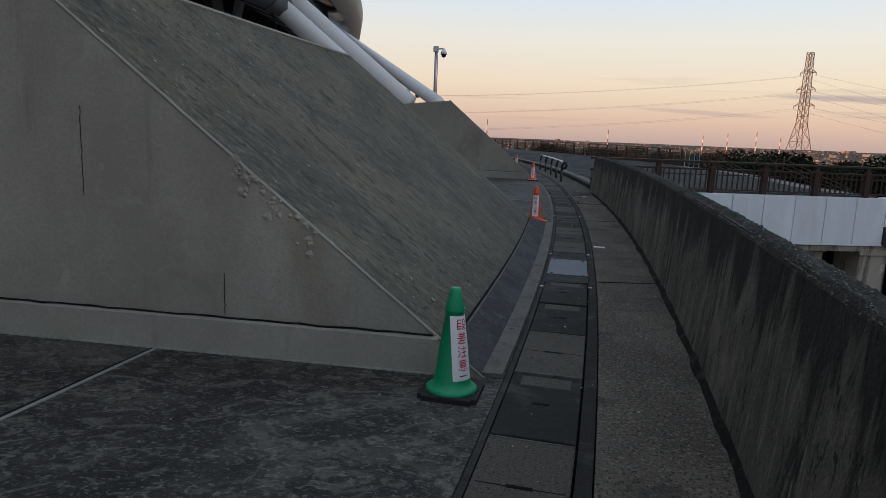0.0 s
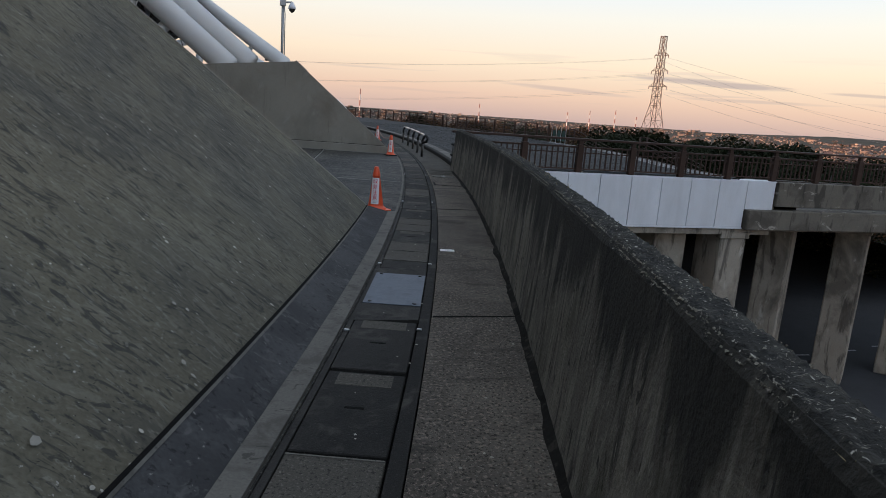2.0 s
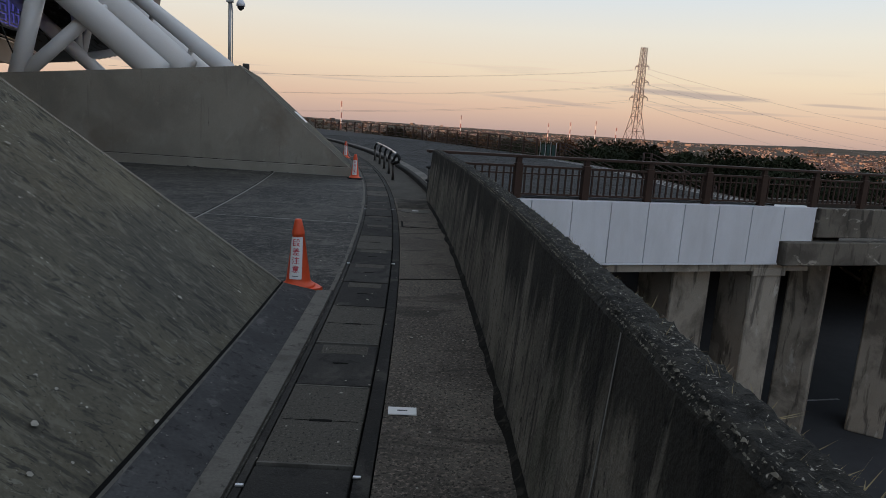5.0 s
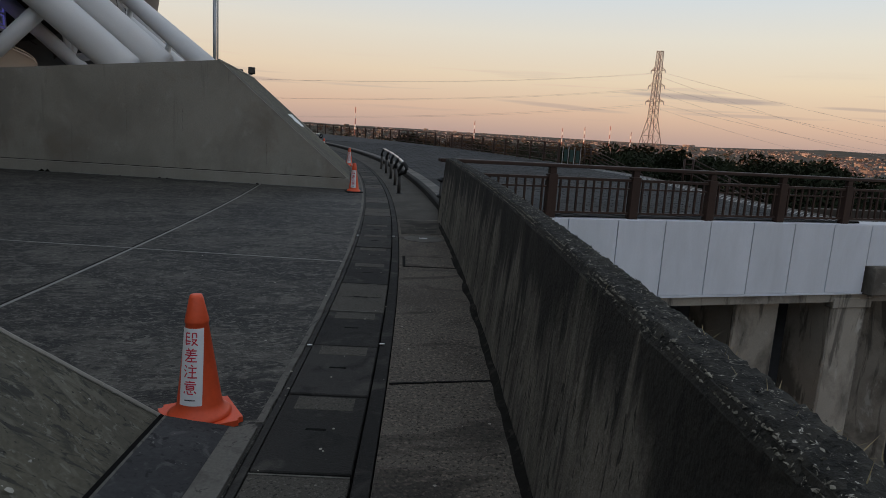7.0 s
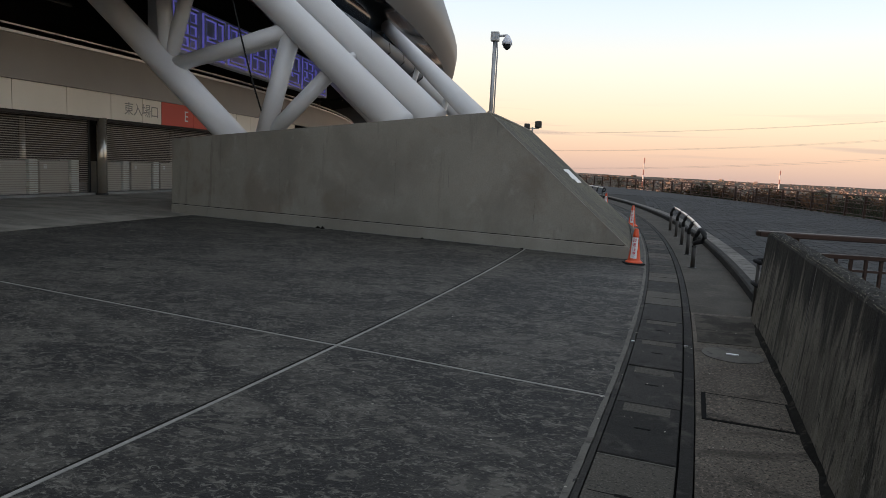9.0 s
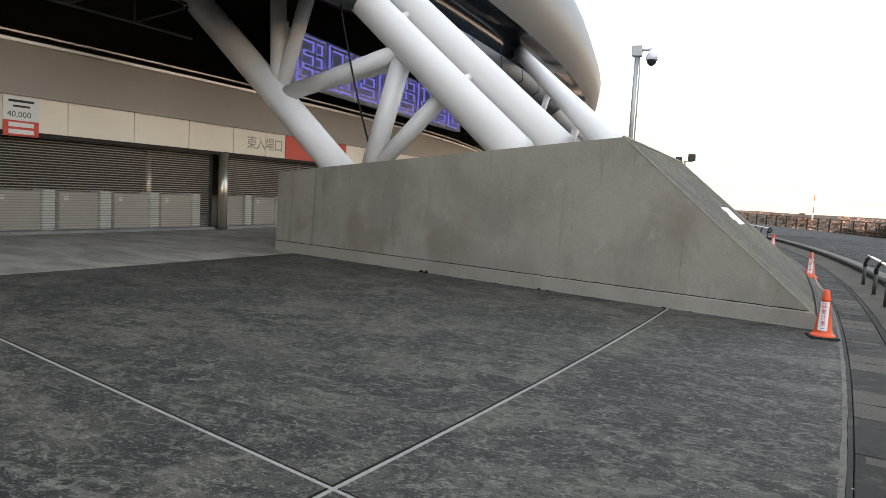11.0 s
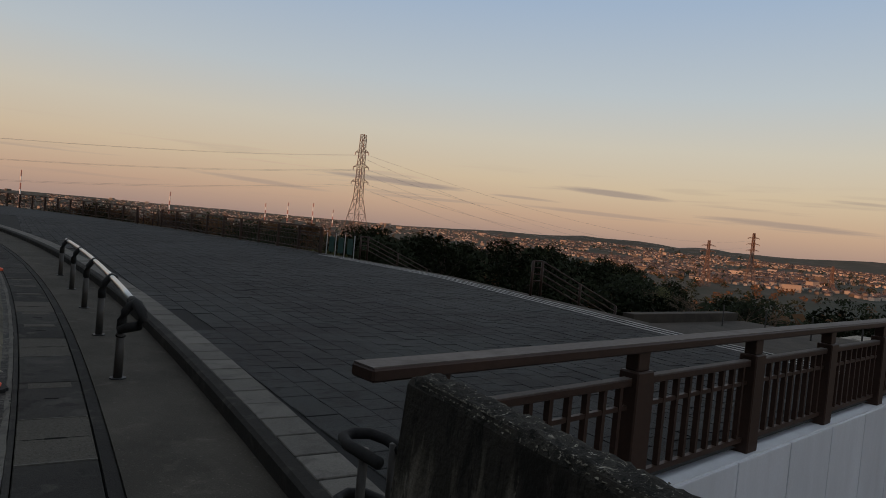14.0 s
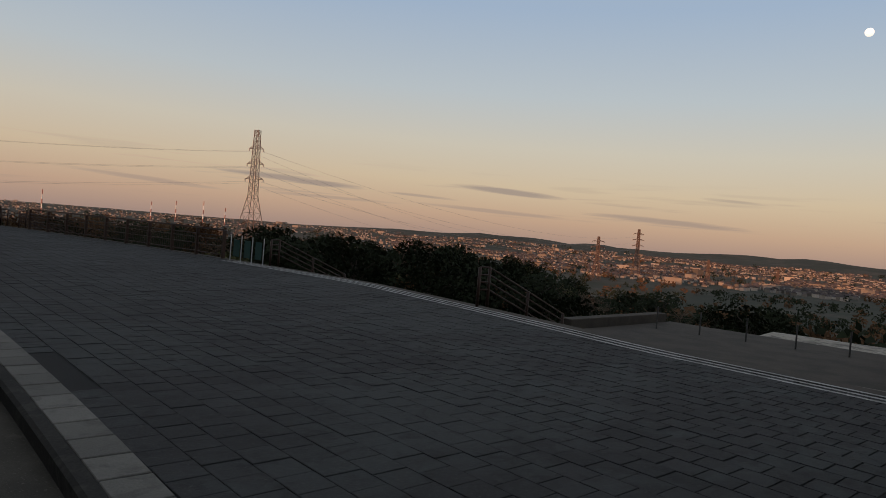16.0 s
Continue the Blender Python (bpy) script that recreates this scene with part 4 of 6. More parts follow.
for a, b in zip(PANEL, PANEL[1:]):
    red = 35 < a < 38
    part("fascia_panel", sweep([(FAC - 0.1, 2.70), (FAC + 0.03, 2.70), (FAC + 0.03, 3.56), (FAC - 0.1, 3.56)], a + 0.012, b - 0.012, 4), M["red"] if red else M["beige"], fac, "red fascia panel" if red else "beige fascia panel")


def on_front(off, y, z):
    """Pose for flat writing on the front: local x runs with the reading, local z out of the wall."""
    return ring_pose(off, y, z) @ pose(0, 0, 0, 90, 0, 90)


sign = thing("entrance_sign", "beige entrance sign with brown characters", "sign", m=on_front(FAC + 0.035, 33.98, 3.1))
for k, ch in enumerate("東入場口"):
    part("letters", text_mesh(ch, 0.5), M["letter"], sign, m=pose((k - 1.5) * 0.47, 0, 0.002))
    sign.children[-1].data.materials.clear()
    sign.children[-1].data.materials.append(M["letter"])
sign_e = thing("gate_letter_sign", "white capital letter on a red fascia panel", "sign", m=on_front(FAC + 0.035, 36.7, 3.1))
me = text_mesh("E", 0.6)
me.materials.clear()
me.materials.append(M["paper"])
part("letters", me, M["paper"], sign_e)

# shutters, columns and gates
for k, (a, b) in enumerate(((25.0, 31.85), (32.35, 39.5), (39.95, 47.0))):
    sh = thing("roller_grille", "closed brown slatted roller grille at a gate", "shutter", group="gate grilles")
    bm = bmesh.new()
    z = 0.2
    while z < 2.62:
        sweep([(FAC - 0.42, z), (FAC - 0.39, z), (FAC - 0.39, z + 0.024), (FAC - 0.42, z + 0.024)], a + 0.04, b - 0.04, 6, bm)
        z += 0.07
    tagged(part("slat", bm, M["shutter"], sh), kind="stuff")
    for y in (a, b):
        part("frame", box(-0.06, 0.06, -0.04, 0.04, 0.09, 2.62, 0.01), M["dark_metal"], sh, m=ring_pose(FAC - 0.4, y))
    part("threshold", sweep([(FAC - 0.6, 0.08), (FAC - 0.6, 0.17), (FAC - 0.2, 0.17), (FAC - 0.2, 0.08)], a - 0.08, b + 0.06, 6), M["joint"], sh, "pale threshold")
    for j in range(4):
        y = a + 0.95 + j * (b - a - 0.3) / 4
        g = thing("ticket_gate", "pale waist-high ticket gate panel behind the grille", "gate", m=ring_pose(FAC - 0.85, y, 0.09), group="ticket gates")
        part("panel", box(-0.25, 0.2, -0.72, 0.42, 0.05, 1.12, 0.02), M["gate_box"], g)
        part("post", box(-0.2, 0.3, 0.43, 0.76, 0.0, 1.17, 0.02), M["kiosk"], g, "paler end post")
        part("latch", box(0.205, 0.23, -0.6, -0.48, 0.86, 1.0, 0.005), M["paper"], g)
    c = thing("inner_column", "slim bronze column behind the roller grille", "column", m=ring_pose(FAC - 1.5, b - 1.5, 0.09), group="inner columns")
    part("shaft", tube([(0, 0, 0), (0, 0, 2.52)], 0.11, 14), M["column"], c, smooth=True)
for y in (32.1, 39.72):
    c = thing("entrance_column", "polished bronze round column between gates", "column", m=ring_pose(FAC - 0.1, y, 0.06), group="gate columns")
    part("shaft", tube([(0, 0, 0), (0, 0, 2.65)], 0.17, 20), M["column"], c, smooth=True)
    part("collar", tube([(0, 0, 0.0), (0, 0, 0.1)], 0.2, 20), M["dark_metal"], c, smooth=True)
# ticket office
kiosk = thing("ticket_office", "pale grey-green ticket office with a shuttered window", "kiosk")
part("wall", sweep([(FAC - 0.6, 0.08), (FAC + 0.05, 0.08), (FAC + 0.05, 3.45), (FAC - 0.6, 3.45)], 4, 24.85, 20), M["kiosk"], kiosk)
part("base", sweep([(FAC, 0.07), (FAC + 0.12, 0.07), (FAC + 0.12, 0.28), (FAC, 0.32)], 4, 24.87, 20), M["inner_floor"], kiosk, "pale base course")
for z in (1.0, 2.6):
    part("panel_joint", sweep([(FAC, z), (FAC + 0.056, z), (FAC + 0.056, z + 0.015), (FAC, z + 0.015)], 4, 24.84, 20), M["dark_fascia"], kiosk)
for y in (22.6, 18.6):
    w = part("window", box(-0.02, 0.03, -0.75, 0.75, 0.0, 1.45, 0.01), M["silver"], kiosk, "aluminium ticket window", m=ring_pose(FAC + 0.06, y, 0.95))
    part("pane", box(0.031, 0.036, -0.68, -0.05, 0.08, 0.9), M["glass"], w)
    part("pane", box(0.031, 0.036, 0.05, 0.68, 0.08, 0.9), M["paper"], w)
    part("blind_box", box(0.031, 0.08, -0.05, 0.72, 0.93, 1.1, 0.01), M["silver"], w)
    part("sill", box(0.0, 0.14, -0.85, 0.85, -0.06, 0.0, 0.01), M["silver"], w)
notice = thing("notice_board", "white notice over a red panel beside the gates", "notice", m=on_front(FAC + 0.07, 25.4, 3.03))
part("panel", box(-0.42, 0.42, -0.08, 0.5, 0, 0.02), M["paper"], notice)
part("panel", box(-0.42, 0.42, -0.46, -0.085, 0, 0.02), M["red"], notice, "red lower panel")
me = text_mesh("40,000", 0.21)
me.materials.clear()
me.materials.append(M["ink"])
part("letters", me, M["ink"], notice, m=pose(-0.05, 0.06, 0.022))
for x0, x1, y0, y1, mm in ((-0.3, 0.3, 0.36, 0.42, "ink"), (-0.2, 0.2, 0.24, 0.29, "ink"), (-0.3, 0.3, -0.24, -0.13, "paper"), (-0.3, 0.3, -0.41, -0.3, "paper")):
    part("bar", box(x0, x1, y0, y1, 0.0205, 0.024), M[mm], notice)
# tall blue name board above the gates, its characters as plain strokes
board = thing("name_board", "long white sign board with blue outlined characters above the gates", "sign", m=on_front(FAC + 0.85, 42.4, 5.35))
part("panel", box(-8.5, 8.5, 0.0, 1.85, -0.45, 0.0, 0.02), M["sign_white"], board)
part("end_post", box(-9.0, -8.65, -0.2, 2.0, -0.5, -0.1, 0.02), M["white_tube"], board, "white end post of the board")
rnd = random.Random(5)
for c in range(8):
    x0, x1 = -8.3 + c * 2.1, -6.5 + c * 2.1
    cut = rnd.choice((0.4, 0.55))
    rows_z = [0.12, 0.58, 1.05, 1.55] if c % 2 == 0 else [0.12, 0.75, 1.55]
    for h in rows_z:
        a0 = x0 + (rnd.uniform(0, 0.5) if 0.2 < h < 1.5 else 0)
        stroke = part("stroke", box(a0, x1, h, h + 0.19, 0.002, 0.06, 0.01), M["blue"], board, "blue outlined stroke of a character")
        part("outline", box(a0 + 0.06, x1 - 0.06, h + 0.05, h + 0.14, 0.0605, 0.066), M["sign_white"], stroke)
    for f in (0.02, cut, 0.88):
        h0, h1 = (0.1, 1.75) if f != cut else (rnd.choice((0.1, 0.58)), 1.75)
        xx = x0 + f * (x1 - x0)
        stroke = part("stroke", box(xx, xx + 0.2, h0, h1, 0.002, 0.064, 0.01), M["blue"], board, "blue outlined stroke of a character")
        part("outline", box(xx + 0.05, xx + 0.15, h0 + 0.05, h1 - 0.05, 0.0645, 0.069), M["sign_white"], stroke)

# ---------------------------------------------------------------- bridge over the lower road
W0, E0 = Vector((4.967, 20.92, 0)), Vector((17.4, 21.90, 0))
ALONG = (E0 - W0).normalized()
ACROSS = Vector((-ALONG.y, ALONG.x, 0))
BRIDGE = Matrix.Translation(W0) @ Matrix.Rotation(math.atan2(ALONG.y, ALONG.x), 4, "Z")  # x along the rail, y into the road

bridge = thing("road_bridge", "concrete road bridge clad with white panels", "bridge", m=BRIDGE)
part("deck", box(1.2, 11.7, 0.062, 9.5, -1.75, -0.06, 0.0), M["bridge"], bridge)
part("soffit_slab", box(10.6, 34, 0.3, 7.5, -1.66, -1.5), M["bridge"], bridge)
part("ledge", box(0.35, 11.6, -0.02, 0.5, 0.06, 0.09, 0.0), M["white_panel"], bridge, "white painted ledge under the railing")
part("edge_beam", box(11.62, 34, -0.12, 0.2, -0.75, 0.08, 0.02), M["beam"], bridge, "stained concrete edge beam")
part("edge_beam", box(10.45, 34, -0.25, 0.6, -1.55, -0.87, 0.03), M["beam"], bridge, "stained concrete edge beam")
bm = bmesh.new()
v = [bm.verts.new(p) for p in ((-0.2, -0.02, -1.5), (10.5, -0.02, -1.5), (10.5, 0.75, -1.78), (-0.2, 0.75, -1.78))]
bm.faces.new(v)
part("soffit_edge", bm, M["bridge"], bridge, "bevelled concrete soffit edge")
for k in range(9):
    x = 0.45 + k * 1.105
    part("cladding_panel", box(x + 0.010, x + 1.095, -0.045, 0.05, -1.49, 0.075, 0.004), M["white_panel"], bridge)
part("cladding_panel", box(10.42, 11.55, -0.03, 0.05, -0.87, 0.075, 0.004), M["white_panel"], bridge)
# black sheet added behind the panels so their gaps read as shaded
part("backing", box(0.2, 10.4, 0.0505, 0.058, -1.49, 0.055), M["gutter"], bridge, "black sheet added as shade behind the panel gaps")
part("cladding_trim", box(0.0, 10.42, -0.055, 0.02, -1.54, -1.495, 0.004), M["white_panel"], bridge)
part("abutment", box(-6, 0.9, 0.1, 9, -8.4, -1.25), M["bridge"], bridge, "concrete abutment wall")

railing = thing("bridge_railing", "dark brown steel railing with broad top rail on the bridge edge", "railing", m=BRIDGE @ pose(0, 0.08, 0.088))
L_RAIL = 30.0
part("top_rail", box(0.02, L_RAIL, -0.085, 0.085, 0.968, 1.03, 0.01), M["brown"], railing)
part("rail_cap", box(0.025, L_RAIL, -0.075, 0.075, 1.0305, 1.036), M["brown_top"], railing, "paler upper face")
xs = [0.45 + 1.835 * k for k in range(17)]
for x in xs:
    post = part("post", box(x - 0.10, x + 0.10, -0.075, 0.075, 0.0, 0.84, 0.01), M["brown"], railing)
    part("post_neck", box(x - 0.07, x + 0.07, -0.05, 0.05, 0.84, 0.968, 0.006), M["brown"], post)
baluster = mesh_of(box(-0.017, 0.017, -0.02, 0.02, 0.13, 0.74), "baluster", M["brown"])
for a, b in zip(xs, xs[1:]):
    lo = a + 0.10 if a >= xs[0] else -0.2
    pan = part("panel_rail", box(lo, b - 0.10, -0.035, 0.035, 0.74, 0.79, 0.006), M["brown"], railing)
    part("panel_cap", box(lo, b - 0.10, -0.03, 0.03, 0.7905, 0.795), M["brown_top"], railing, "paler upper face")
    part("panel_rail", box(lo, b - 0.10, -0.02, 0.02, 0.09, 0.13), M["brown"], railing)
    part("panel_rail", box(lo, b - 0.10, -0.015, 0.015, 0.58, 0.61), M["brown"], railing)
    n = int((b - 0.1 - lo) / 0.18)
    for k in range(n):
        part("baluster", baluster, None, railing, m=pose(lo + (k + 0.5) * (b - 0.1 - lo) / n, 0, 0))

# looped hand grips at the end of the parapet
grip = thing("hand_grip", "dark tubular looped rail fixed to the wall end", "handrail", m=ring_pose(1.45, WALL_END + 0.1, 0.0))
for z in (0.42, 0.72):
    part("loop", tube([(0.12, 0.06, z), (0.12, 0.32, z), (0.08, 0.42, z), (0.0, 0.45, z), (-0.07, 0.4, z), (-0.09, 0.3, z), (-0.05, 0.04, z)], 0.028, 10), M["rubber"], grip, smooth=True)
part("post", tube([(0.1, 0.2, 0.0), (0.1, 0.2, 0.74)], 0.022, 10), M["dark_post"], grip, smooth=True)
part("post", tube([(-0.06, 0.18, 0.0), (-0.06, 0.18, 0.74)], 0.022, 10), M["dark_post"], grip, smooth=True)

# lower level: piers of the bridge and the road beneath
lower = structure("road_lower", box(2.2, 60, -20, 70, -8.2, -8.0), M["asphalt"], "dark asphalt road under the bridge", "road")
for x, y, w, d, turn in ((8.3, 1.6, 1.3, 1.6, 0), (10.3, 0.75, 1.05, 1.3, 0), (14.3, 2.3, 1.5, 1.1, 38), (17.6, 1.9, 1.6, 1.15, 38), (21.2, 2.0, 1.6, 1.15, 38), (25.0, 2.0, 1.6, 1.15, 38)):
    c = thing("bridge_pillar", "beige concrete bridge pillar with a rectangular section", "pillar", m=BRIDGE @ pose(x, y, -8.0, 0, 0, turn), group="bridge pillars")
    part("shaft", box(-w / 2, w / 2, -d / 2, d / 2, 0, 6.3, 0.04), M["bridge"], c)
    part("cap", box(-w / 2 - 0.06, w / 2 + 0.06, -d / 2 - 0.06, d / 2 + 0.06, 6.1, 6.34, 0.02), M["bridge"], c)
structure("wall_lower", box(6, 11.5, 27.5, 28, -8.0, -1.3), M["stair"], "shaded retaining wall at the back of the underpass", "wall")
for k in range(6):
    structure("road_line_%d" % (k + 1), box(19 + 3 * k, 20.6 + 3 * k, 26.0 + 0.5 * k, 26.12 + 0.5 * k, -7.998, -7.994), M["nosing"], "white painted lane mark on the lower road", "road marking")

# ---------------------------------------------------------------- road edge, steps, fence
bm = bmesh.new()
for s in range(3):
    rows = []
    for i in range(30):
        y = 20.9 + 23 * i / 29
        e = edge_off(y)
        rows.append([bm.verts.new(ring(e - 0.62 + 0.24 * s + d, y, ROAD_Z + 0.006)) for d in (0.0, 0.10)])
    for a, b in zip(rows, rows[1:]):
        bm.faces.new((a[0], a[1], b[1], b[0]))
structure("step_nosing", clipped(bm), M["nosing"], "three worn white lines along the edge of the steps", "steps")
bm = bmesh.new()
rows = []
for i in range(60):
    y = 20.9 + 60 * i / 59
    e = edge_off(y)
    prof = [(0, ROAD_Z)]
    for s in range(9):
        prof += [(0.36 * (s + 1), ROAD_Z - 0.13 * s), (0.36 * (s + 1), ROAD_Z - 0.13 * (s + 1))]
    prof += [(4.2, -1.06), (4.2, -1.3), (0, -1.3)]
    rows.append([bm.verts.new(ring(e + o, y, z)) for o, z in prof])
for a, b in zip(rows, rows[1:]):
    for j in range(len(a)):
        bm.faces.new((a[j], a[(j + 1) % len(a)], b[(j + 1) % len(a)], b[j]))
structure("steps", clipped(bm), M["stair"], "broad brown concrete steps down from the road", "steps")
structure("terrace", box(17.0, 31.6, 23.2, 33.2, -1.45, -1.08), M["stair"], "lower concrete terrace beyond the steps", "terrace")
structure("wall_terrace", box(24.0, 31.4, 33.3, 33.8, -1.5, -0.75, 0.02), M["stair"], "low tan terrace wall", "wall")
for k in range(6):
    x, y = 28.2 + 0.25 * k, 32.2 - 1.55 * k
    b = thing("terrace_post", "thin dark post on the terrace edge", "post", m=pose(x, y, -1.085), group="terrace posts")
    part("post", tube([(0, 0, 0), (0, 0, 0.85)], 0.03, 8), M["dark_post"], b)


def fence(off_y0, off_y1, extra, height, label):
    f = thing("edge_fence", label, "fence", group="road edge fences")
    n = max(2, int((off_y1 - off_y0) / 2.0))
    for i in range(n + 1):
        y = off_y0 + (off_y1 - off_y0) * i / n
        part("post", box(-0.06, 0.06, -0.06, 0.06, -0.1, height, 0.008), M["brown"], f, m=ring_pose(edge_off(y) + extra, y, ROAD_Z))
    for z, h in ((height - 0.02, 0.07), (height - 0.25, 0.04), (0.12, 0.04), (0.45, 0.03), (0.7, 0.03)):
        bm = bmesh.new()
        rows = []
        for i in range(n * 2 + 1):
            y = off_y0 + (off_y1 - off_y0) * i / (n * 2)
            e = edge_off(y) + extra
            rows.append([bm.verts.new(ring(e + o, y, ROAD_Z + z + d)) for o, d in ((-0.03, 0), (0.03, 0), (0.03, h), (-0.03, h))])
        for a, b in zip(rows, rows[1:]):
            for j in range(4):
                bm.faces.new((a[j], a[(j + 1) % 4], b[(j + 1) % 4], b[j]))
        part("rail", bm, M["brown"], f)
    bm = bmesh.new()
    y = off_y0
    while y < off_y1:
        p = ring_pose(edge_off(y) + extra, y, ROAD_Z)
        c = p.translation
        tube([c + Vector((0, 0, 0.14)), c + Vector((0, 0, height - 0.22))], 0.011, 4, bm)
        y += 0.16
    tagged(part("baluster", bm, M["brown"], f), kind="stuff")
    return f


fence(45.0, 63.0, 0.1, 1.1, "long dark brown steel fence at the road edge")
fence(66.5, 118.0, 0.1, 1.1, "far dark brown fence along the curved road edge")


def stair_rail(y):
    s = thing("stair_handrail", "dark brown sloping stair handrail at the road edge", "handrail", group="stair rails")
    e = edge_off(y)
    o = ring_pose(e + 0.1, y, ROAD_Z)
    top = [(0, 0, 0.95), (0.35, 0, 0.95), (3.5, 0, -0.25)]
    for z in (0, -0.18, -0.36, -0.54):
        part("rail", tube([o @ Vector((x, w, h + z)) for x, w, h in top], 0.022, 8), M["brown"], s, smooth=True)
    for x, h in ((0, 0.95), (0.35, 0.95), (1.9, 0.36), (3.5, -0.25)):
        part("post", tube([o @ Vector((x, 0, h - 0.95)), o @ Vector((x, 0, h))], 0.04, 8), M["brown"], s, smooth=True)
    return s


for y in (31.2, 41.8, 64.2, 66.3):
    stair_rail(y)
net = thing("green_screen_gate", "green mesh panels on a low metal frame", "gate", m=ring_pose(edge_off(43) + 0.1, 42.3, ROAD_Z))
for k in range(3):
    part("mesh_panel", box(-0.01, 0.01, k * 0.75 + 0.1, k * 0.75 + 0.5, 0.15, 0.8), M["net"], net)
for k in range(4):
    part("post", tube([(0, k * 0.75 - 0.03, 0), (0, k * 0.75 - 0.03, 0.95)], 0.02, 8), M["galv"], net)

# ---------------------------------------------------------------- kerbside handrails


def kerb_handrail(y0, y1, n, off):
    h = thing("kerb_handrail", "low stainless handrail with black looped brackets beside the kerb", "handrail", group="kerb handrails")
    pts = [ring(off + 0.02 * (y1 - y0 - 0.12) * i / 12, y0 + 0.12 + (y1 - y0 - 0.12) * i / 12, 0.74) for i in range(13)]
    part("rail", tube(pts, 0.036, 12), M["stainless"], h, "bright stainless top rail", smooth=True)
    for i in range(n):
        y = y0 + 0.12 + (y1 - y0 - 0.4) * i / (n - 1)
        a = ring_pose(off + 0.02 * (y - y0), y, 0)
        post = part("post", tube([a @ Vector((-0.1, 0, 0)), a @ Vector((-0.1, 0, 0.5))], 0.042, 12), M["dark_post"], h, smooth=True)
        part("bracket", tube([a @ Vector(p) for p in ((-0.1, 0, 0.48), (-0.1, -0.02, 0.58), (-0.085, -0.05, 0.66), (-0.05, -0.07, 0.72), (0.0, -0.06, 0.755), (0.045, -0.02, 0.73))], [0.046, 0.046, 0.044, 0.042, 0.04, 0.036], 10), M["rubber"], post, "black curved bracket", smooth=True)
        part("sleeve", tube([a @ Vector((0, -0.05, 0.74)), a @ Vector((0, 0.05, 0.74))], 0.045, 12), M["rubber"], post, "black sleeve round the rail", smooth=True)
        part("foot", tube([a @ Vector((-0.1, 0, -0.002)), a @ Vector((-0.1, 0, 0.012))], 0.075, 12), M["dark_metal"], post)
    a = ring_pose(off, y0, 0)
    part("end_loop", tube([a @ Vector(p) for p in ((0, 0.30, 0.74), (0, 0.12, 0.745), (0.015, -0.02, 0.735), (0.04, -0.12, 0.69), (0.05, -0.15, 0.62), (0.02, -0.10, 0.555), (-0.05, 0.0, 0.52), (-0.1, 0.1, 0.49), (-0.1, 0.12, 0.42))], 0.048, 12), M["rubber"], h, "black curved end loop", smooth=True)
    return h


kerb_handrail(25.33, 34.8, 5, 0.94)
kerb_handrail(57.0, 66.0, 5, 1.0)

# ---------------------------------------------------------------- traffic cones


def strokes(ch):
    """The strokes of the four painted characters, in a unit square, as bars."""
    return {
        "a": [((0.1, 0.9), (0.1, 0.05)), ((0.1, 0.9), (0.42, 0.9)), ((0.1, 0.62), (0.42, 0.62)), ((0.02, 0.34), (0.48, 0.34)), ((0.1, 0.1), (0.45, 0.18)), ((0.6, 0.92), (0.58, 0.55)), ((0.6, 0.92), (0.85, 0.92)), ((0.85, 0.92), (0.88, 0.6)), ((0.55, 0.45), (0.92, 0.45)), ((0.9, 0.45), (0.55, 0.04)), ((0.58, 0.35), (0.97, 0.04))],
        "b": [((0.3, 0.98), (0.4, 0.86)), ((0.7, 0.98), (0.6, 0.86)), ((0.1, 0.82), (0.9, 0.82)), ((0.15, 0.66), (0.85, 0.66)), ((0.03, 0.5), (0.97, 0.5)), ((0.5, 0.82), (0.48, 0.5)), ((0.48, 0.5), (0.08, 0.05)), ((0.3, 0.3), (0.85, 0.3)), ((0.58, 0.3), (0.58, 0.05)), ((0.2, 0.05), (0.95, 0.05))],
        "c": [((0.08, 0.92), (0.24, 0.78)), ((0.02, 0.62), (0.18, 0.5)), ((0.05, 0.05), (0.26, 0.4)), ((0.55, 0.98), (0.68, 0.86)), ((0.35, 0.76), (0.95, 0.76)), ((0.38, 0.44), (0.92, 0.44)), ((0.3, 0.06), (0.98, 0.06)), ((0.65, 0.76), (0.65, 0.06))],
        "d": [((0.5, 1.0), (0.5, 0.9)), ((0.15, 0.9), (0.85, 0.9)), ((0.05, 0.74), (0.95, 0.74)), ((0.22, 0.62), (0.78, 0.62)), ((0.22, 0.62), (0.22, 0.36)), ((0.78, 0.62), (0.78, 0.36)), ((0.22, 0.49), (0.78, 0.49)), ((0.22, 0.36), (0.78, 0.36)), ((0.1, 0.22), (0.04, 0.05)), ((0.3, 0.25), (0.35, 0.05)), ((0.35, 0.05), (0.75, 0.05)), ((0.55, 0.28), (0.6, 0.16)), ((0.82, 0.24), (0.95, 0.1))],
    }[ch]


def cone_radius(z):
    return 0.118 - 0.083 * max(0, (z - 0.05)) / 0.65 if z > 0.05 else 0.118


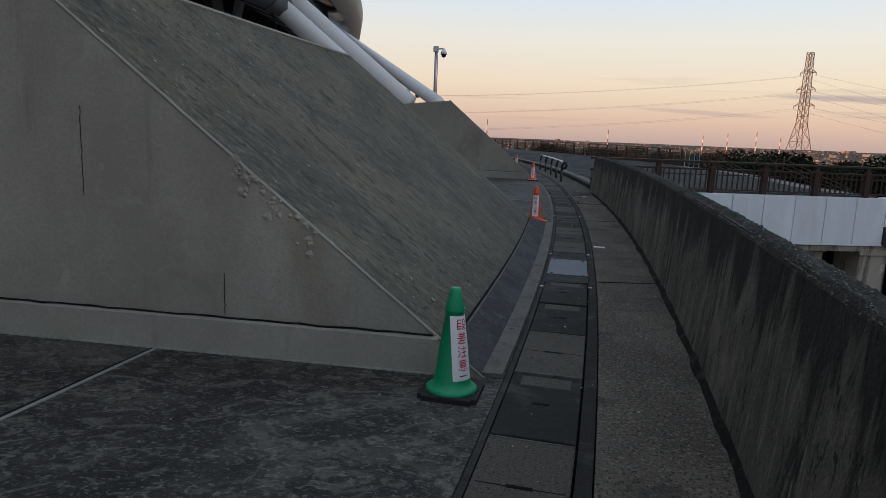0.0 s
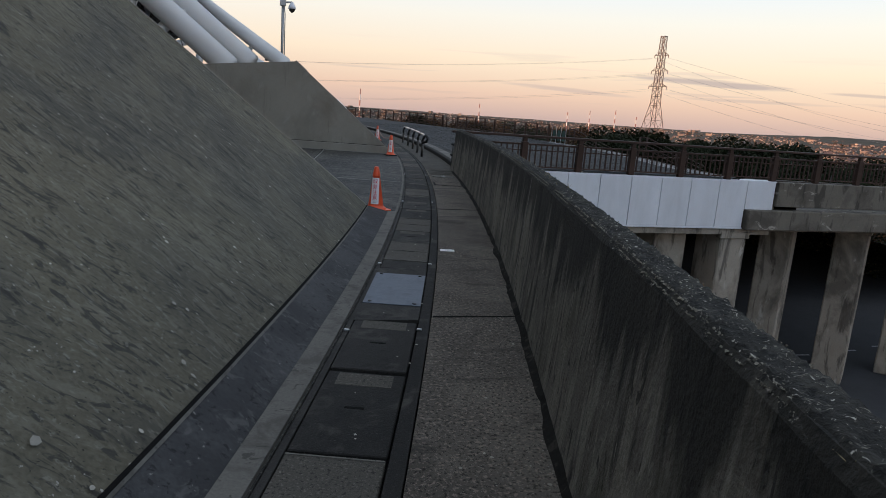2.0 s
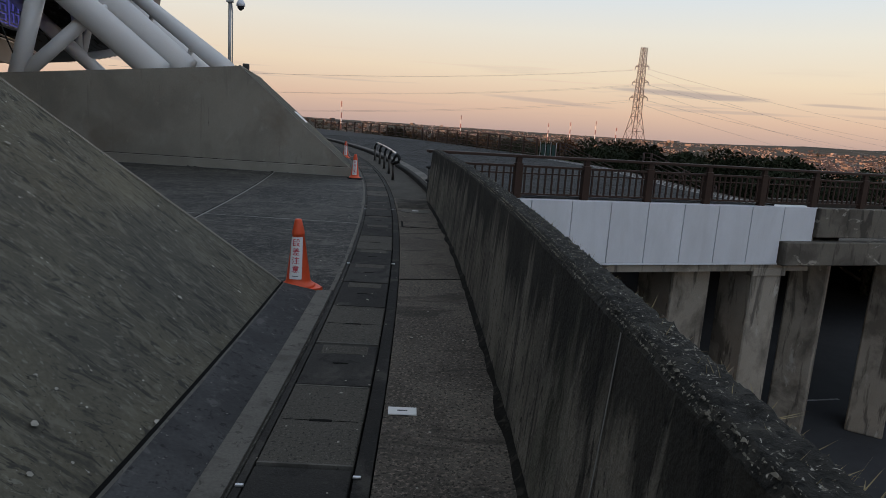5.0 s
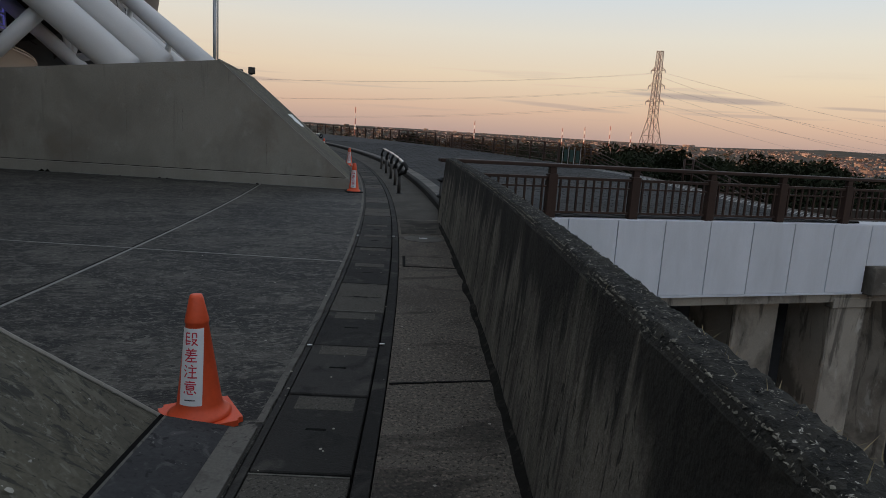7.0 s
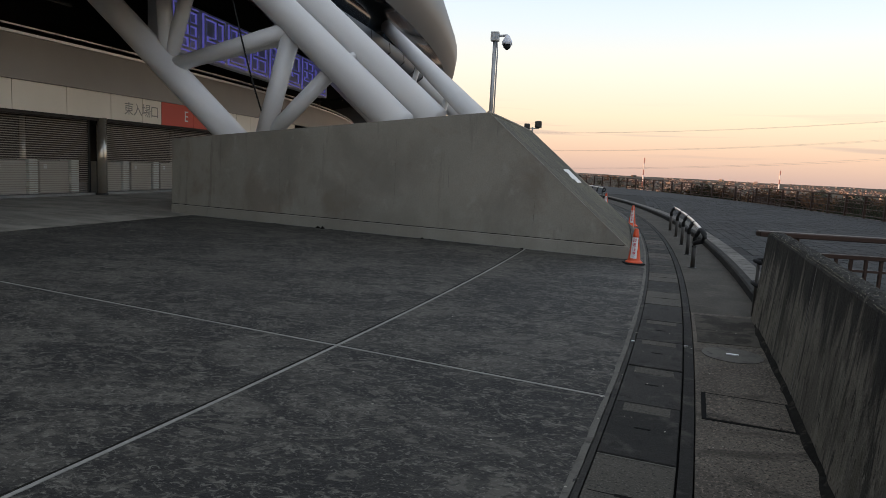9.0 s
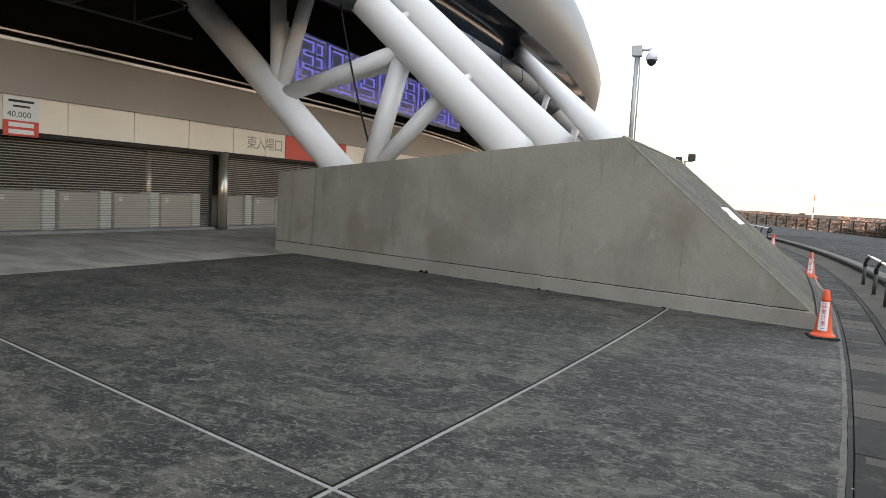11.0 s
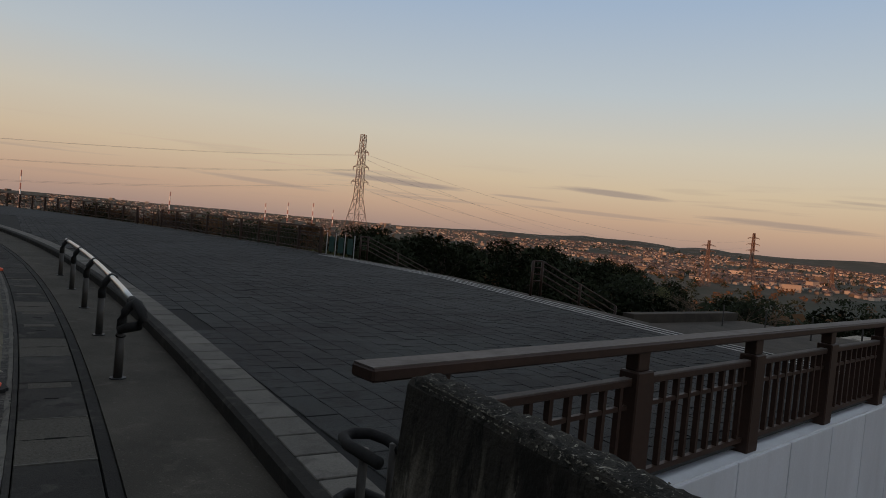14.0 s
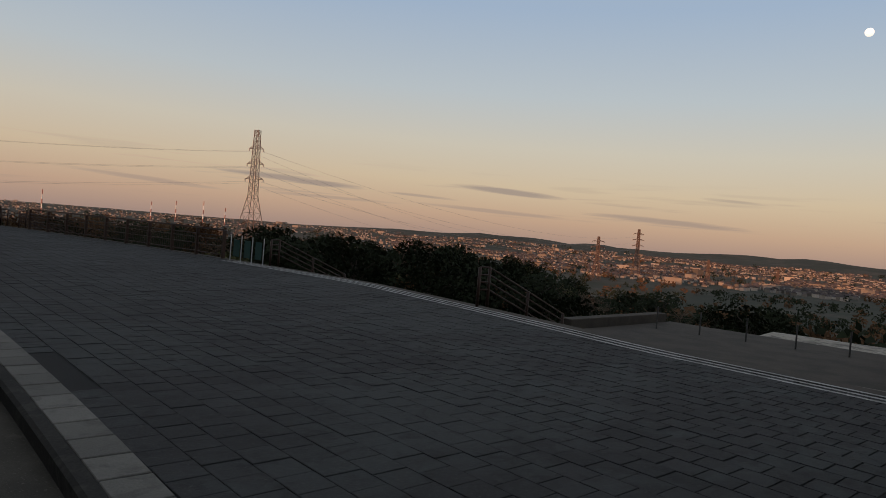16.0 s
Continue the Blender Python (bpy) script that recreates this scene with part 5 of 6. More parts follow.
def traffic_cone(m, shell_mat, base_mat, label, sheet_turn, wide, writing=True):
    c = thing("traffic_cone", label, "traffic cone", m=m, group="traffic cones")
    prof = [(0.165, 0.03), (0.168, 0.045), (0.15, 0.058), (0.128, 0.072), (0.118, 0.10), (0.058, 0.545), (0.062, 0.55), (0.062, 0.535 + 0.03), (0.036, 0.685), (0.03, 0.70), (0.02, 0.702)]
    bm = bmesh.new()
    rows = [[bm.verts.new((r * math.cos(2 * math.pi * k / 32), r * math.sin(2 * math.pi * k / 32), z)) for k in range(32)] for r, z in prof]
    for a, b in zip(rows, rows[1:]):
        for k in range(32):
            bm.faces.new((a[k], a[(k + 1) % 32], b[(k + 1) % 32], b[k]))
    bm.faces.new(rows[-1])
    part("shell", bm, shell_mat, c, smooth=True)
    bm = box(-0.19, 0.19, -0.19, 0.19, 0.0, 0.032)
    bmesh.ops.bevel(bm, geom=[e for e in bm.edges if abs(e.verts[0].co.z - e.verts[1].co.z) > 0.02], offset=0.035, segments=3, affect="EDGES")
    part("base_weight", bm, base_mat, c, "heavy square foot")
    cen = radians(sheet_turn)

    def on_sheet(u, z, lift):
        r = 0.118 - 0.060 * (z - 0.10) / 0.445 + lift
        a = cen + u / r
        return Vector((r * math.cos(a), r * math.sin(a), z))

    bm = bmesh.new()
    rows = [[bm.verts.new(on_sheet(wide * (j / 8 - 0.5), 0.12 + 0.41 * i / 6, 0.004)) for j in range(9)] for i in range(7)]
    for a, b in zip(rows, rows[1:]):
        for j in range(8):
            bm.faces.new((a[j], a[j + 1], b[j + 1], b[j]))
    sheet = part("paper_sheet", bm, M["paper"], c, "white paper sheet with red vertical writing", smooth=True)
    if writing:
        for k, ch in enumerate("abcd"):
            bm = bmesh.new()
            s = 0.074
            z0 = 0.44 - k * 0.086
            for (u0, v0), (u1, v1) in strokes(ch):
                d = Vector((u1 - u0, v1 - v0))
                nrm = Vector((-d.y, d.x)).normalized() * 0.045
                n = 3
                for q in range(n):
                    f0, f1 = q / n, (q + 1) / n
                    quad = []
                    for f, sg in ((f0, -1), (f1, -1), (f1, 1), (f0, 1)):
                        u, v = u0 + d.x * f + nrm.x * sg, v0 + d.y * f + nrm.y * sg
                        quad.append(bm.verts.new(on_sheet((u - 0.5) * s, z0 + v * s, 0.0062)))
                    bm.faces.new(quad)
            part("letters", bm, M["red_ink"], sheet)
        bm = bmesh.new()
        for q in range(4):
            bm.faces.new([bm.verts.new(on_sheet(u, z, 0.0062)) for u, z in ((-0.03 + 0.015 * q, 0.148), (-0.015 + 0.015 * q, 0.148), (-0.015 + 0.015 * q, 0.154), (-0.03 + 0.015 * q, 0.154))])
        part("bar", bm, M["ink"], sheet)
    return c


traffic_cone(pose(-0.12, 3.79, 0, 0, 0, -14), M["cone_green"], M["rubber"], "green plastic traffic cone with a white warning sheet", -40, 0.15)
traffic_cone(pose(1.91, 12.80, 0, 0, -1.5, 20), M["cone_orange"], M["cone_orange"], "orange plastic traffic cone with a white warning sheet", -128, 0.13)
traffic_cone(pose(3.86, 25.36, 0, 0, 0, 8), M["cone_orange"], M["rubber"], "orange plastic traffic cone before a concrete pier", -112, 0.13)
traffic_cone(ring_pose(-0.15, 35.3), M["cone_orange"], M["cone_orange"], "orange plastic traffic cone at the far side of a pier", -100, 0.13)
traffic_cone(ring_pose(-0.2, 48.0), M["cone_orange"], M["cone_orange"], "distant orange plastic traffic cone beside a pier", -100, 0.13)
traffic_cone(ring_pose(-0.2, 57.6), M["cone_orange"], M["cone_orange"], "distant orange plastic traffic cone beyond a pier", -100, 0.13)
chain = thing("barrier_rope", "thin red barrier rope hung between traffic cones", "rope")
a, b = Vector((3.86, 25.36, 0.68)), ring(-0.15, 35.3, 0.66)
part("rope", tube([a.lerp(b, k / 16) + Vector((0, 0, -0.28 * math.sin(math.pi * k / 16))) for k in range(17)], 0.012, 6), M["red_white"], chain)

# ---------------------------------------------------------------- drain covers, lids, small things
STEEL = (7.60, 8.67)


def drain_cover(y0, y1, rough):
    c = thing("drain_cover", "worn aggregate concrete drain cover with a lifting slot" if rough else "dark smooth concrete drain cover", "drain cover", m=ring_pose(0.27, (y0 + y1) / 2, 0), group="drain covers")
    l = (y1 - y0) / 2 - 0.005
    h = random.uniform(-0.005, 0.002)
    part("block", box(-0.240, 0.240, -l, l, -0.05, h, 0.006), M["cover_rough"] if rough else M["cover"], c)
    if not rough and random.random() < 0.6:
        part("lifting_slot", box(-0.055, 0.055, -0.011, 0.011, h - 0.002, h + 0.002), M["gutter"], c)
        part("worn_patch", box(-0.17, 0.17, l - 0.2, l - 0.02, h - 0.002, h + 0.0012), M["cover_rough"], c, "paler worn end")
    if rough:
        part("rim", box(-0.238, 0.238, -l - 0.003, -l + 0.010, -0.04, h + 0.004), M["strip"], c, "pale worn edge")
        part("rim", box(-0.238, 0.238, l - 0.010, l + 0.003, -0.04, h + 0.004), M["strip"], c, "pale worn edge")
        part("lifting_slot", box(-0.065, 0.065, -0.014, 0.014, h - 0.002, h + 0.002), M["gutter"], c)
        part("split", box(-0.214, 0.214, -0.003, 0.003, h - 0.002, h + 0.0015), M["gutter"], c)
    return c


ROUGH = [(-2.0, -1.0), (0.05, 1.08), (2.1, 3.14), (4.15, 5.2), (9.29, 10.3), (11.1, 12.14), (14.9, 15.95), (21.22, 22.3), (23.35, 24.35), (26.6, 27.6), (29.6, 30.6)]
SKIP = [(STEEL[0] - 0.38, STEEL[1] + 0.27)]
y = -8.0
for a, b, rough in sorted([(p, q, True) for p, q in ROUGH] + [(p, q, False) for p, q in SKIP]) + [(60.0, 60.0, False)]:
    n = max(1, round((a - y) / 1.05))
    for k in range(n):
        drain_cover(y + (a - y) * k / n, y + (a - y) * (k + 1) / n, False)
    if rough:
        drain_cover(a, b, True)
    y = b
structure("gutter_frame", sweep([(0.024, -0.05), (0.024, 0.006), (0.518, 0.006), (0.518, -0.05)], STEEL[0] - 0.38, STEEL[1] + 0.27, 4), M["cover"], "raised concrete frame round the steel plate", "gutter")
plate = thing("steel_cover_plate", "bolted galvanised steel plate over the drain", "cover plate", m=ring_pose(0.27, (STEEL[0] + STEEL[1]) / 2, 0.007))
part("sheet", box(-0.245, 0.245, -0.53, 0.53, 0.0, 0.006, 0.0015), M["steel_plate"], plate)
for x in (-0.19, 0.19):
    for yy in (-0.48, 0.48):
        part("bolt", tube([(x, yy, 0.006), (x, yy, 0.014)], 0.016, 8), M["dark_metal"], plate)
for yy in (2.4, 7.0, 9.15, 14.0, 19.0):
    for o in (0.01, 0.54):
        b = thing("fixing_clip", "small bright metal clip at the drain edge", "clip", m=ring_pose(o, yy, -0.004), group="drain clips")
        part("clip", box(-0.02, 0.02, -0.008, 0.008, 0, 0.012, 0.002), M["silver"], b)
marker = thing("survey_marker", "small white rectangular plate on the walkway", "marker", m=pose(2.43, 9.86, 0.002, 0, 0, -11))
part("plate", box(-0.085, 0.085, -0.05, 0.05, 0, 0.008, 0.002), M["paper"], marker)
part("bar", box(-0.03, 0.03, -0.006, 0.006, 0.008, 0.0095), M["ink"], marker)
lid = thing("manhole_cover", "rectangular concrete lid in a dark steel frame", "manhole cover", m=ring_pose(0.99, 17.1, 0.001))
part("frame", box(-0.33, 0.33, -0.33, 0.33, 0, 0.004), M["gutter"], lid)
part("lid", box(-0.295, 0.295, -0.295, 0.295, 0.001, 0.009, 0.002), M["walk"], lid)
disc = thing("round_drain_lid", "round worn concrete lid with a small bright handle", "manhole cover", m=ring_pose(0.98, 18.8, 0.001))
part("lid", tube([(0, 0, 0), (0, 0, 0.008)], 0.29, 28), M["strip"], disc)
part("handle", box(-0.06, 0.06, -0.02, 0.02, 0.008, 0.018, 0.003), M["silver"], disc)
structure("walkway_damp", sweep([(0.66, 0.001), (0.66, 0.006), (1.345, 0.008), (1.345, 0.001)], 19.25, 20.75, 6, jitter=0.0), M["damp"], "dark damp patch of walkway at the wall end", "pavement")

tag = thing("slope_plate", "white rectangular plate fixed to the sloping pier face", "plate", m=Matrix.Translation((2.46, 30.75, 1.60)) @ Matrix.Rotation(-0.1, 4, "Z") @ Matrix.Rotation(0.715, 4, "Y"))
part("plate", box(-0.27, 0.27, -0.80, 0.80, -0.03, 0.03, 0.005), M["paper"], tag)


def cctv(x, y, z0, h):
    c = thing("camera_pole", "slim galvanised pole with a dome security camera", "camera pole", m=pose(x, y, z0), group="camera poles")
    part("pole", tube([(0, 0, 0), (0, 0, h)], 0.055, 12), M["galv"], c, smooth=True)
    part("conduit", tube([(0.09, 0, 0.1), (0.09, 0, h - 0.5), (0.05, 0, h - 0.15)], 0.02, 8), M["galv"], c, smooth=True)
    part("arm", tube([(0, 0, h - 0.06), (0.36, -0.05, h - 0.04)], 0.035, 8), M["galv"], c, smooth=True)
    part("box", box(-0.12, 0.12, -0.1, 0.1, h - 0.2, h + 0.06, 0.015), M["galv"], c)
    part("hood", tube([(0.36, -0.05, h - 0.04), (0.36, -0.05, h - 0.2), (0.36, -0.05, h - 0.3)], [0.05, 0.14, 0.15], 16), M["sign_white"], c, smooth=True)
    part("lens_dome", tube([(0.36, -0.05, h - 0.3), (0.36, -0.05, h - 0.38), (0.36, -0.05, h - 0.44)], [0.12, 0.1, 0.03], 16), M["rubber"], c, smooth=True)
    return c


cctv(0.02, 31.4, 2.4, 3.13)
flood = thing("floodlight_pair", "pair of small grey floodlights on a tall post", "floodlight", m=pose(-1.75, 73.5, 2.3))
part("post", tube([(0, 0, 0), (0, 0, 3.2)], 0.07, 8), M["galv"], flood)
part("crossbar", tube([(-0.6, 0, 3.1), (0.6, 0, 3.1)], 0.05, 8), M["galv"], flood)
part("lamp", box(-0.75, -0.25, -0.2, 0.2, 3.0, 3.5, 0.05), M["dark_post"], flood)
part("lamp", box(0.2, 0.8, -0.2, 0.2, 3.15, 3.75, 0.05), M["dark_post"], flood)

# ---------------------------------------------------------------- power line


def lattice(name, x, y, z0, z1, w0, w1, arms, turn, thick, label):
    p = thing(name, label, "pylon", m=Matrix.Translation((x, y, 0)) @ Matrix.Rotation(radians(turn), 4, "Z"), group="pylons")

    def w(z):
        f = (z - z0) / (z1 - z0)
        knee = 0.55
        return w0 + (w1 * 1.6 - w0) * f / knee if f < knee else w1 * 1.6 + (w1 - w1 * 1.6) * (f - knee) / (1 - knee)

    for sx in (-1, 1):
        for sy in (-1, 1):
            part("leg", tube([(sx * w(z), sy * w(z), z) for z in (z0, z0 + 0.55 * (z1 - z0), z1)], thick, 5), M["pylon"], p)
    z, bm = z0, bmesh.new()
    while z < z1 - 1:
        h = max(3.0, 2.3 * w(z))
        t = min(z + h, z1)
        for a in range(4):
            c = [(-1, -1), (1, -1), (1, 1), (-1, 1)]
            (ax, ay), (bx, by) = c[a], c[(a + 1) % 4]
            tube([(ax * w(z), ay * w(z), z), (bx * w(t), by * w(t), t)], thick * 0.55, 4, bm)
            tube([(bx * w(z), by * w(z), z), (ax * w(t), ay * w(t), t)], thick * 0.55, 4, bm)
            tube([(ax * w(t), ay * w(t), t), (bx * w(t), by * w(t), t)], thick * 0.55, 4, bm)
        z = t
    part("bracing", bm, M["pylon"], p)
    ends = []
    for z, l in arms:
        for s in (-1, 1):
            bm = bmesh.new()
            tip = Vector((s * l, 0, z))
            for sy in (-1, 1):
                tube([(s * w(z) * 0.9, sy * w(z), z), tip], thick * 0.7, 4, bm)
                tube([(s * w(z + 2) * 0.9, sy * w(z + 2), z + 2), tip], thick * 0.6, 4, bm)
            arm = part("crossarm", bm, M["pylon"], p)
            part("insulator", tube([tip, tip + Vector((0, 0, -1.6))], thick * 1.3, 6), M["wire"], arm)
            ends.append(p.matrix_basis @ (tip + Vector((0, 0, -1.6))))
    ends.append(p.matrix_basis @ Vector((0, 0, z1)))
    return p, ends


_, near_ends = lattice("lattice_pylon", 211, 375, -32, 54, 10.0, 1.3, ((43, 4.6), (34, 5.4), (25, 6.0)), -62, 0.2, "tall steel lattice pylon catching the last sunlight")
_, q_ends = lattice("lattice_pylon", 854, 520, -48, 18, 6, 1.2, ((11, 9), (3, 10), (-5, 10)), -40, 0.42, "distant steel lattice pylon over the town")
_, r_ends = lattice("lattice_pylon", 1059, 564, -48, 39, 7, 1.4, ((31, 9), (21, 10), (11, 10)), -40, 0.5, "distant steel lattice pylon over the town")
lattice("lattice_pylon", 1250, 517, -48, -3, 5, 1.1, ((-17, 8), (-24, 9)), -40, 0.5, "far steel lattice pylon low in the valley")
lattice("lattice_pylon", 1500, 470, -48, -13, 5, 1.1, ((-17, 8), (-24, 9)), -40, 0.55, "far steel lattice pylon low in the valley")
lines = thing("power_line", "thin power cables sagging between steel pylons", "power line")
for i, a in enumerate(near_ends[:6]):
    far_left = Vector((-200 + (i % 2) * 10, 350 - (i // 2) * 2, a.z - 22))
    part("cable", tube([a.lerp(far_left, k / 24) + Vector((0, 0, -9 * 4 * (k / 24) * (1 - k / 24))) for k in range(25)], 0.032, 4), M["wire"], lines)
    b = (r_ends if i % 2 else q_ends)[i]
    part("cable", tube([a.lerp(b, k / 30) + Vector((0, 0, -22 * 4 * (k / 30) * (1 - k / 30))) for k in range(31)], 0.05, 4), M["wire"], lines)

# ---------------------------------------------------------------- distance: town, chimneys, woods, moon
rnd = random.Random(11)


def houses(n, b0, b1, d0, d1):
    walls, roofs = bmesh.new(), bmesh.new()
    for _ in range(n):
        b = radians(rnd.uniform(b0, b1))
        d = d0 + (d1 - d0) * rnd.random() ** 0.8
        x, y = d * math.sin(b), d * math.cos(b)
        z = land_height(x, y)
        if noise.noise((x * 0.004, y * 0.004, 5)) < -0.12:
            continue
        w, l, h = rnd.uniform(2.0, 4.4), rnd.uniform(2.0, 4), rnd.uniform(3.2, 5.6)
        if rnd.random() < 0.012:
            w, l, h = rnd.uniform(7, 16), rnd.uniform(5, 10), rnd.uniform(6, 13)
        c, s = math.cos(rnd.uniform(0, 3)), math.sin(rnd.uniform(0, 3))
        n0 = math.hypot(c, s)
        c, s = c / n0, s / n0
        P = lambda u, v, q: (x + u * c - v * s, y + u * s + v * c, z + q)
        lo = [walls.verts.new(P(u, v, -3)) for u, v in ((-w, -l), (w, -l), (w, l), (-w, l))]
        hi = [walls.verts.new(P(u, v, h)) for u, v in ((-w, -l), (w, -l), (w, l), (-w, l))]
        for k in range(4):
            walls.faces.new((lo[k], lo[(k + 1) % 4], hi[(k + 1) % 4], hi[k]))
        rh = 2.6 if h < 8.5 else 0.4
        e = [roofs.verts.new(P(u * 1.08, v * 1.08, h)) for u, v in ((-w, -l), (w, -l), (w, l), (-w, l))]
        r = [roofs.verts.new(P(u, 0, h + rh)) for u in (-w * 0.9, w * 0.9)]
        roofs.faces.new((e[0], e[1], r[1], r[0]))
        roofs.faces.new((e[2], e[3], r[0], r[1]))
        roofs.faces.new((e[1], e[2], r[1]))
        roofs.faces.new((e[3], e[0], r[0]))
    return walls, roofs


town = thing("town", "sunlit town of small pale houses across the valley", "town", kind="stuff")
w1, r1 = houses(11000, 42, 100, 1150, 3500)
part("house_walls", w1, M["house_wall"], town)
part("house_roofs", r1, M["house_roof"], town)
town2 = thing("town", "hazy industrial town on the far plain", "town", kind="stuff")
w1, r1 = houses(4500, -20, 44, 1400, 4300)
part("house_walls", w1, M["house_wall"], town2)
part("house_roofs", r1, M["house_roof"], town2)
for bx, by, d, top in ((0.091, 0.996, 2600, 0.024), (0.263, 0.965, 2800, 0.015), (0.384, 0.923, 2900, 0.012), (0.413, 0.911, 3000, 0.016), (0.445, 0.895, 3000, 0.019), (0.47, 0.88, 2900, 0.012)):
    c = thing("chimney", "tall red and white factory chimney far off", "chimney", m=pose(bx * d, by * d, land_height(bx * d, by * d)), group="chimneys")
    h = top * d - land_height(bx * d, by * d)
    for k in range(5):
        part("band", tube([(0, 0, h * k / 5), (0, 0, h * (k + 1) / 5)], 2.4 - 0.2 * k, 8), M["red_white"] if k % 2 == 0 else M["paper"], c)
moon_dir = Vector((0.9345, 0.2079, 0.2897))
moon = thing("moon", "nearly full pale moon low in the sky", "moon", m=Matrix.Translation(moon_dir * 4000))
bm = bmesh.new()
bmesh.ops.create_icosphere(bm, subdivisions=3, radius=21)
part("disc", bm, M["moon"], moon, smooth=True)


def leaf_cloud(bm, centre, radius, n, size, rnd, flat=1.0):
    for _ in range(n):
        while True:
            v = Vector((rnd.uniform(-1, 1), rnd.uniform(-1, 1), rnd.uniform(-1, 1)))
            if 0.25 < v.length < 1:
                break
        p = Vector(centre) + Vector((v.x * radius, v.y * radius, v.z * radius * flat))
        u = Vector((rnd.gauss(0, 1), rnd.gauss(0, 1), rnd.gauss(0, 1))).normalized() * size * rnd.uniform(0.6, 1.4)
        w = u.orthogonal().normalized() * size * rnd.uniform(0.4, 0.9)
        bm.faces.new([bm.verts.new(q) for q in (p - u, p + w, p + u, p - w)])


def tree_kind(h, spread, mat, seed, clumps=18, per=110, bare=False):
    rnd = random.Random(seed)
    trunk = tube([(0, 0, -1), (0.05, 0.02, h * 0.3), (0.12, -0.05, h * 0.6), (0.1, 0, h * 0.86)], [h * 0.03, h * 0.024, h * 0.014, h * 0.004], 7)
    crown = bmesh.new()
    for k in range(clumps):
        a = rnd.uniform(0, 6.28)
        hz = rnd.uniform(0.38, 0.95)
        r = spread * (1.15 - abs(hz - 0.55) * 1.5) * rnd.uniform(0.35, 1.0)
        c = Vector((r * math.cos(a), r * math.sin(a), hz * h))
        tube([(0, 0, hz * h * 0.75), c * 0.6 + Vector((0, 0, hz * h * 0.34)), c], [h * 0.012, h * 0.008, h * 0.003], 4, trunk)
        if bare:
            for _ in range(10):
                d = Vector((rnd.gauss(0, 1), rnd.gauss(0, 1), abs(rnd.gauss(0.7, 0.6)))).normalized() * spread * 0.4
                tube([c, c + d], [h * 0.003, h * 0.001], 3, crown)
        else:
            leaf_cloud(crown, c, spread * rnd.uniform(0.28, 0.46), per, h * 0.019, rnd, 0.8)
    return mesh_of(trunk, "trunk", M["bark"]), mesh_of(crown, "crown", M["twig"] if bare else mat)


KINDS = [tree_kind(9, 3.6, M["leaf"], 1), tree_kind(8, 3.2, M["leaf_brown"], 2), tree_kind(6, 3.2, M["leaf_olive"], 3), tree_kind(10, 3.4, M["leaf"], 4, 20), tree_kind(8, 3.2, None, 5, 18, bare=True), tree_kind(5, 3.0, M["leaf_brown"], 6)]
LABELS = ["dark evergreen tree below the road edge", "rusty autumn tree below the road edge", "olive green shrub below the road edge", "tall dark evergreen tree below the road edge", "bare winter tree on the slope", "low brown autumn bush on the slope"]


def plant(k, x, y, top, s=1.0):
    t = thing("tree", LABELS[k], "tree", group="trees on the slope")
    base_h = (9, 8, 6, 10, 8, 5)[k] * s * 0.95
    t.matrix_basis = Matrix.Translation((x, y, top - base_h)) @ Matrix.Rotation(rnd.uniform(0, 6), 4, "Z") @ Matrix.Scale(s, 4)
    part("trunk", KINDS[k][0], None, t)
    part("crown", KINDS[k][1], None, t)
    return t


for i in range(420):
    b = rnd.uniform(2, 76)
    d = rnd.uniform(44, 150)
    x, y = 4 + d * math.sin(radians(b)), 20 + d * math.cos(radians(b))
    if math.hypot(x - CX, y - CY) < R0 + 21 or (x < 36 and y < 40):
        continue
    kind = rnd.choice((1, 5, 1, 4, 0, 5)) if b < 28 else rnd.choice((0, 3, 0, 4, 2, 5))
    drop = 0.02 if b < 30 else 0.024 if b < 46 else 0.03 if b < 54 else 0.055 if b < 58 else 0.08
    s = rnd.uniform(0.8, 1.25)
    plant(kind, x, y, 1.6 - d * drop * rnd.uniform(0.8, 2.2) - (1.2 if kind in (2, 5) else 0), s)
# slope on which the trees stand
bm = bmesh.new()
rows = []
for i in range(40):
    y = 35 + 85 * i / 39
    rows.append([bm.verts.new(ring(edge_off(y) + o, y, z)) for o, z in ((5.5, -1.2), (9, -2.6), (22, -5), (50, -9.5), (110, -24))])
for a, b in zip(rows, rows[1:]):
    for j in range(4):
        bm.faces.new((a[j], a[j + 1], b[j + 1], b[j]))
structure("slope_bank", bm, M["land"], "rough brown winter bank below the road", "bank", smooth=True)
# far woods
for mm, count, label in (("leaf", 3300, "dark woods scattered through the valley"), ("leaf_brown", 1700, "brown winter woods scattered through the valley")):
    bm = bmesh.new()
    for _ in range(count):
        b = radians(rnd.uniform(-10, 105))
        u = rnd.random()
        d = rnd.uniform(120, 620) if u < 0.5 else rnd.uniform(500, 1500) if u < 0.85 else rnd.uniform(1500, 3600)
        x, y = d * math.sin(b), d * math.cos(b)
        if noise.noise((x * 0.004, y * 0.004, 5)) > -0.02 and d > 1000:
            continue
        if math.hypot(x - CX, y - CY) < R0 + 40:
            continue
        z = land_height(x, y)
        s = 3.4 + d * 0.0026
        leaf_cloud(bm, (x, y, z + s * 0.6), s, 22, s * 0.30, rnd, 0.7)
    tagged(part("far_woods", bm, M[mm]), label, "woods", kind="stuff")
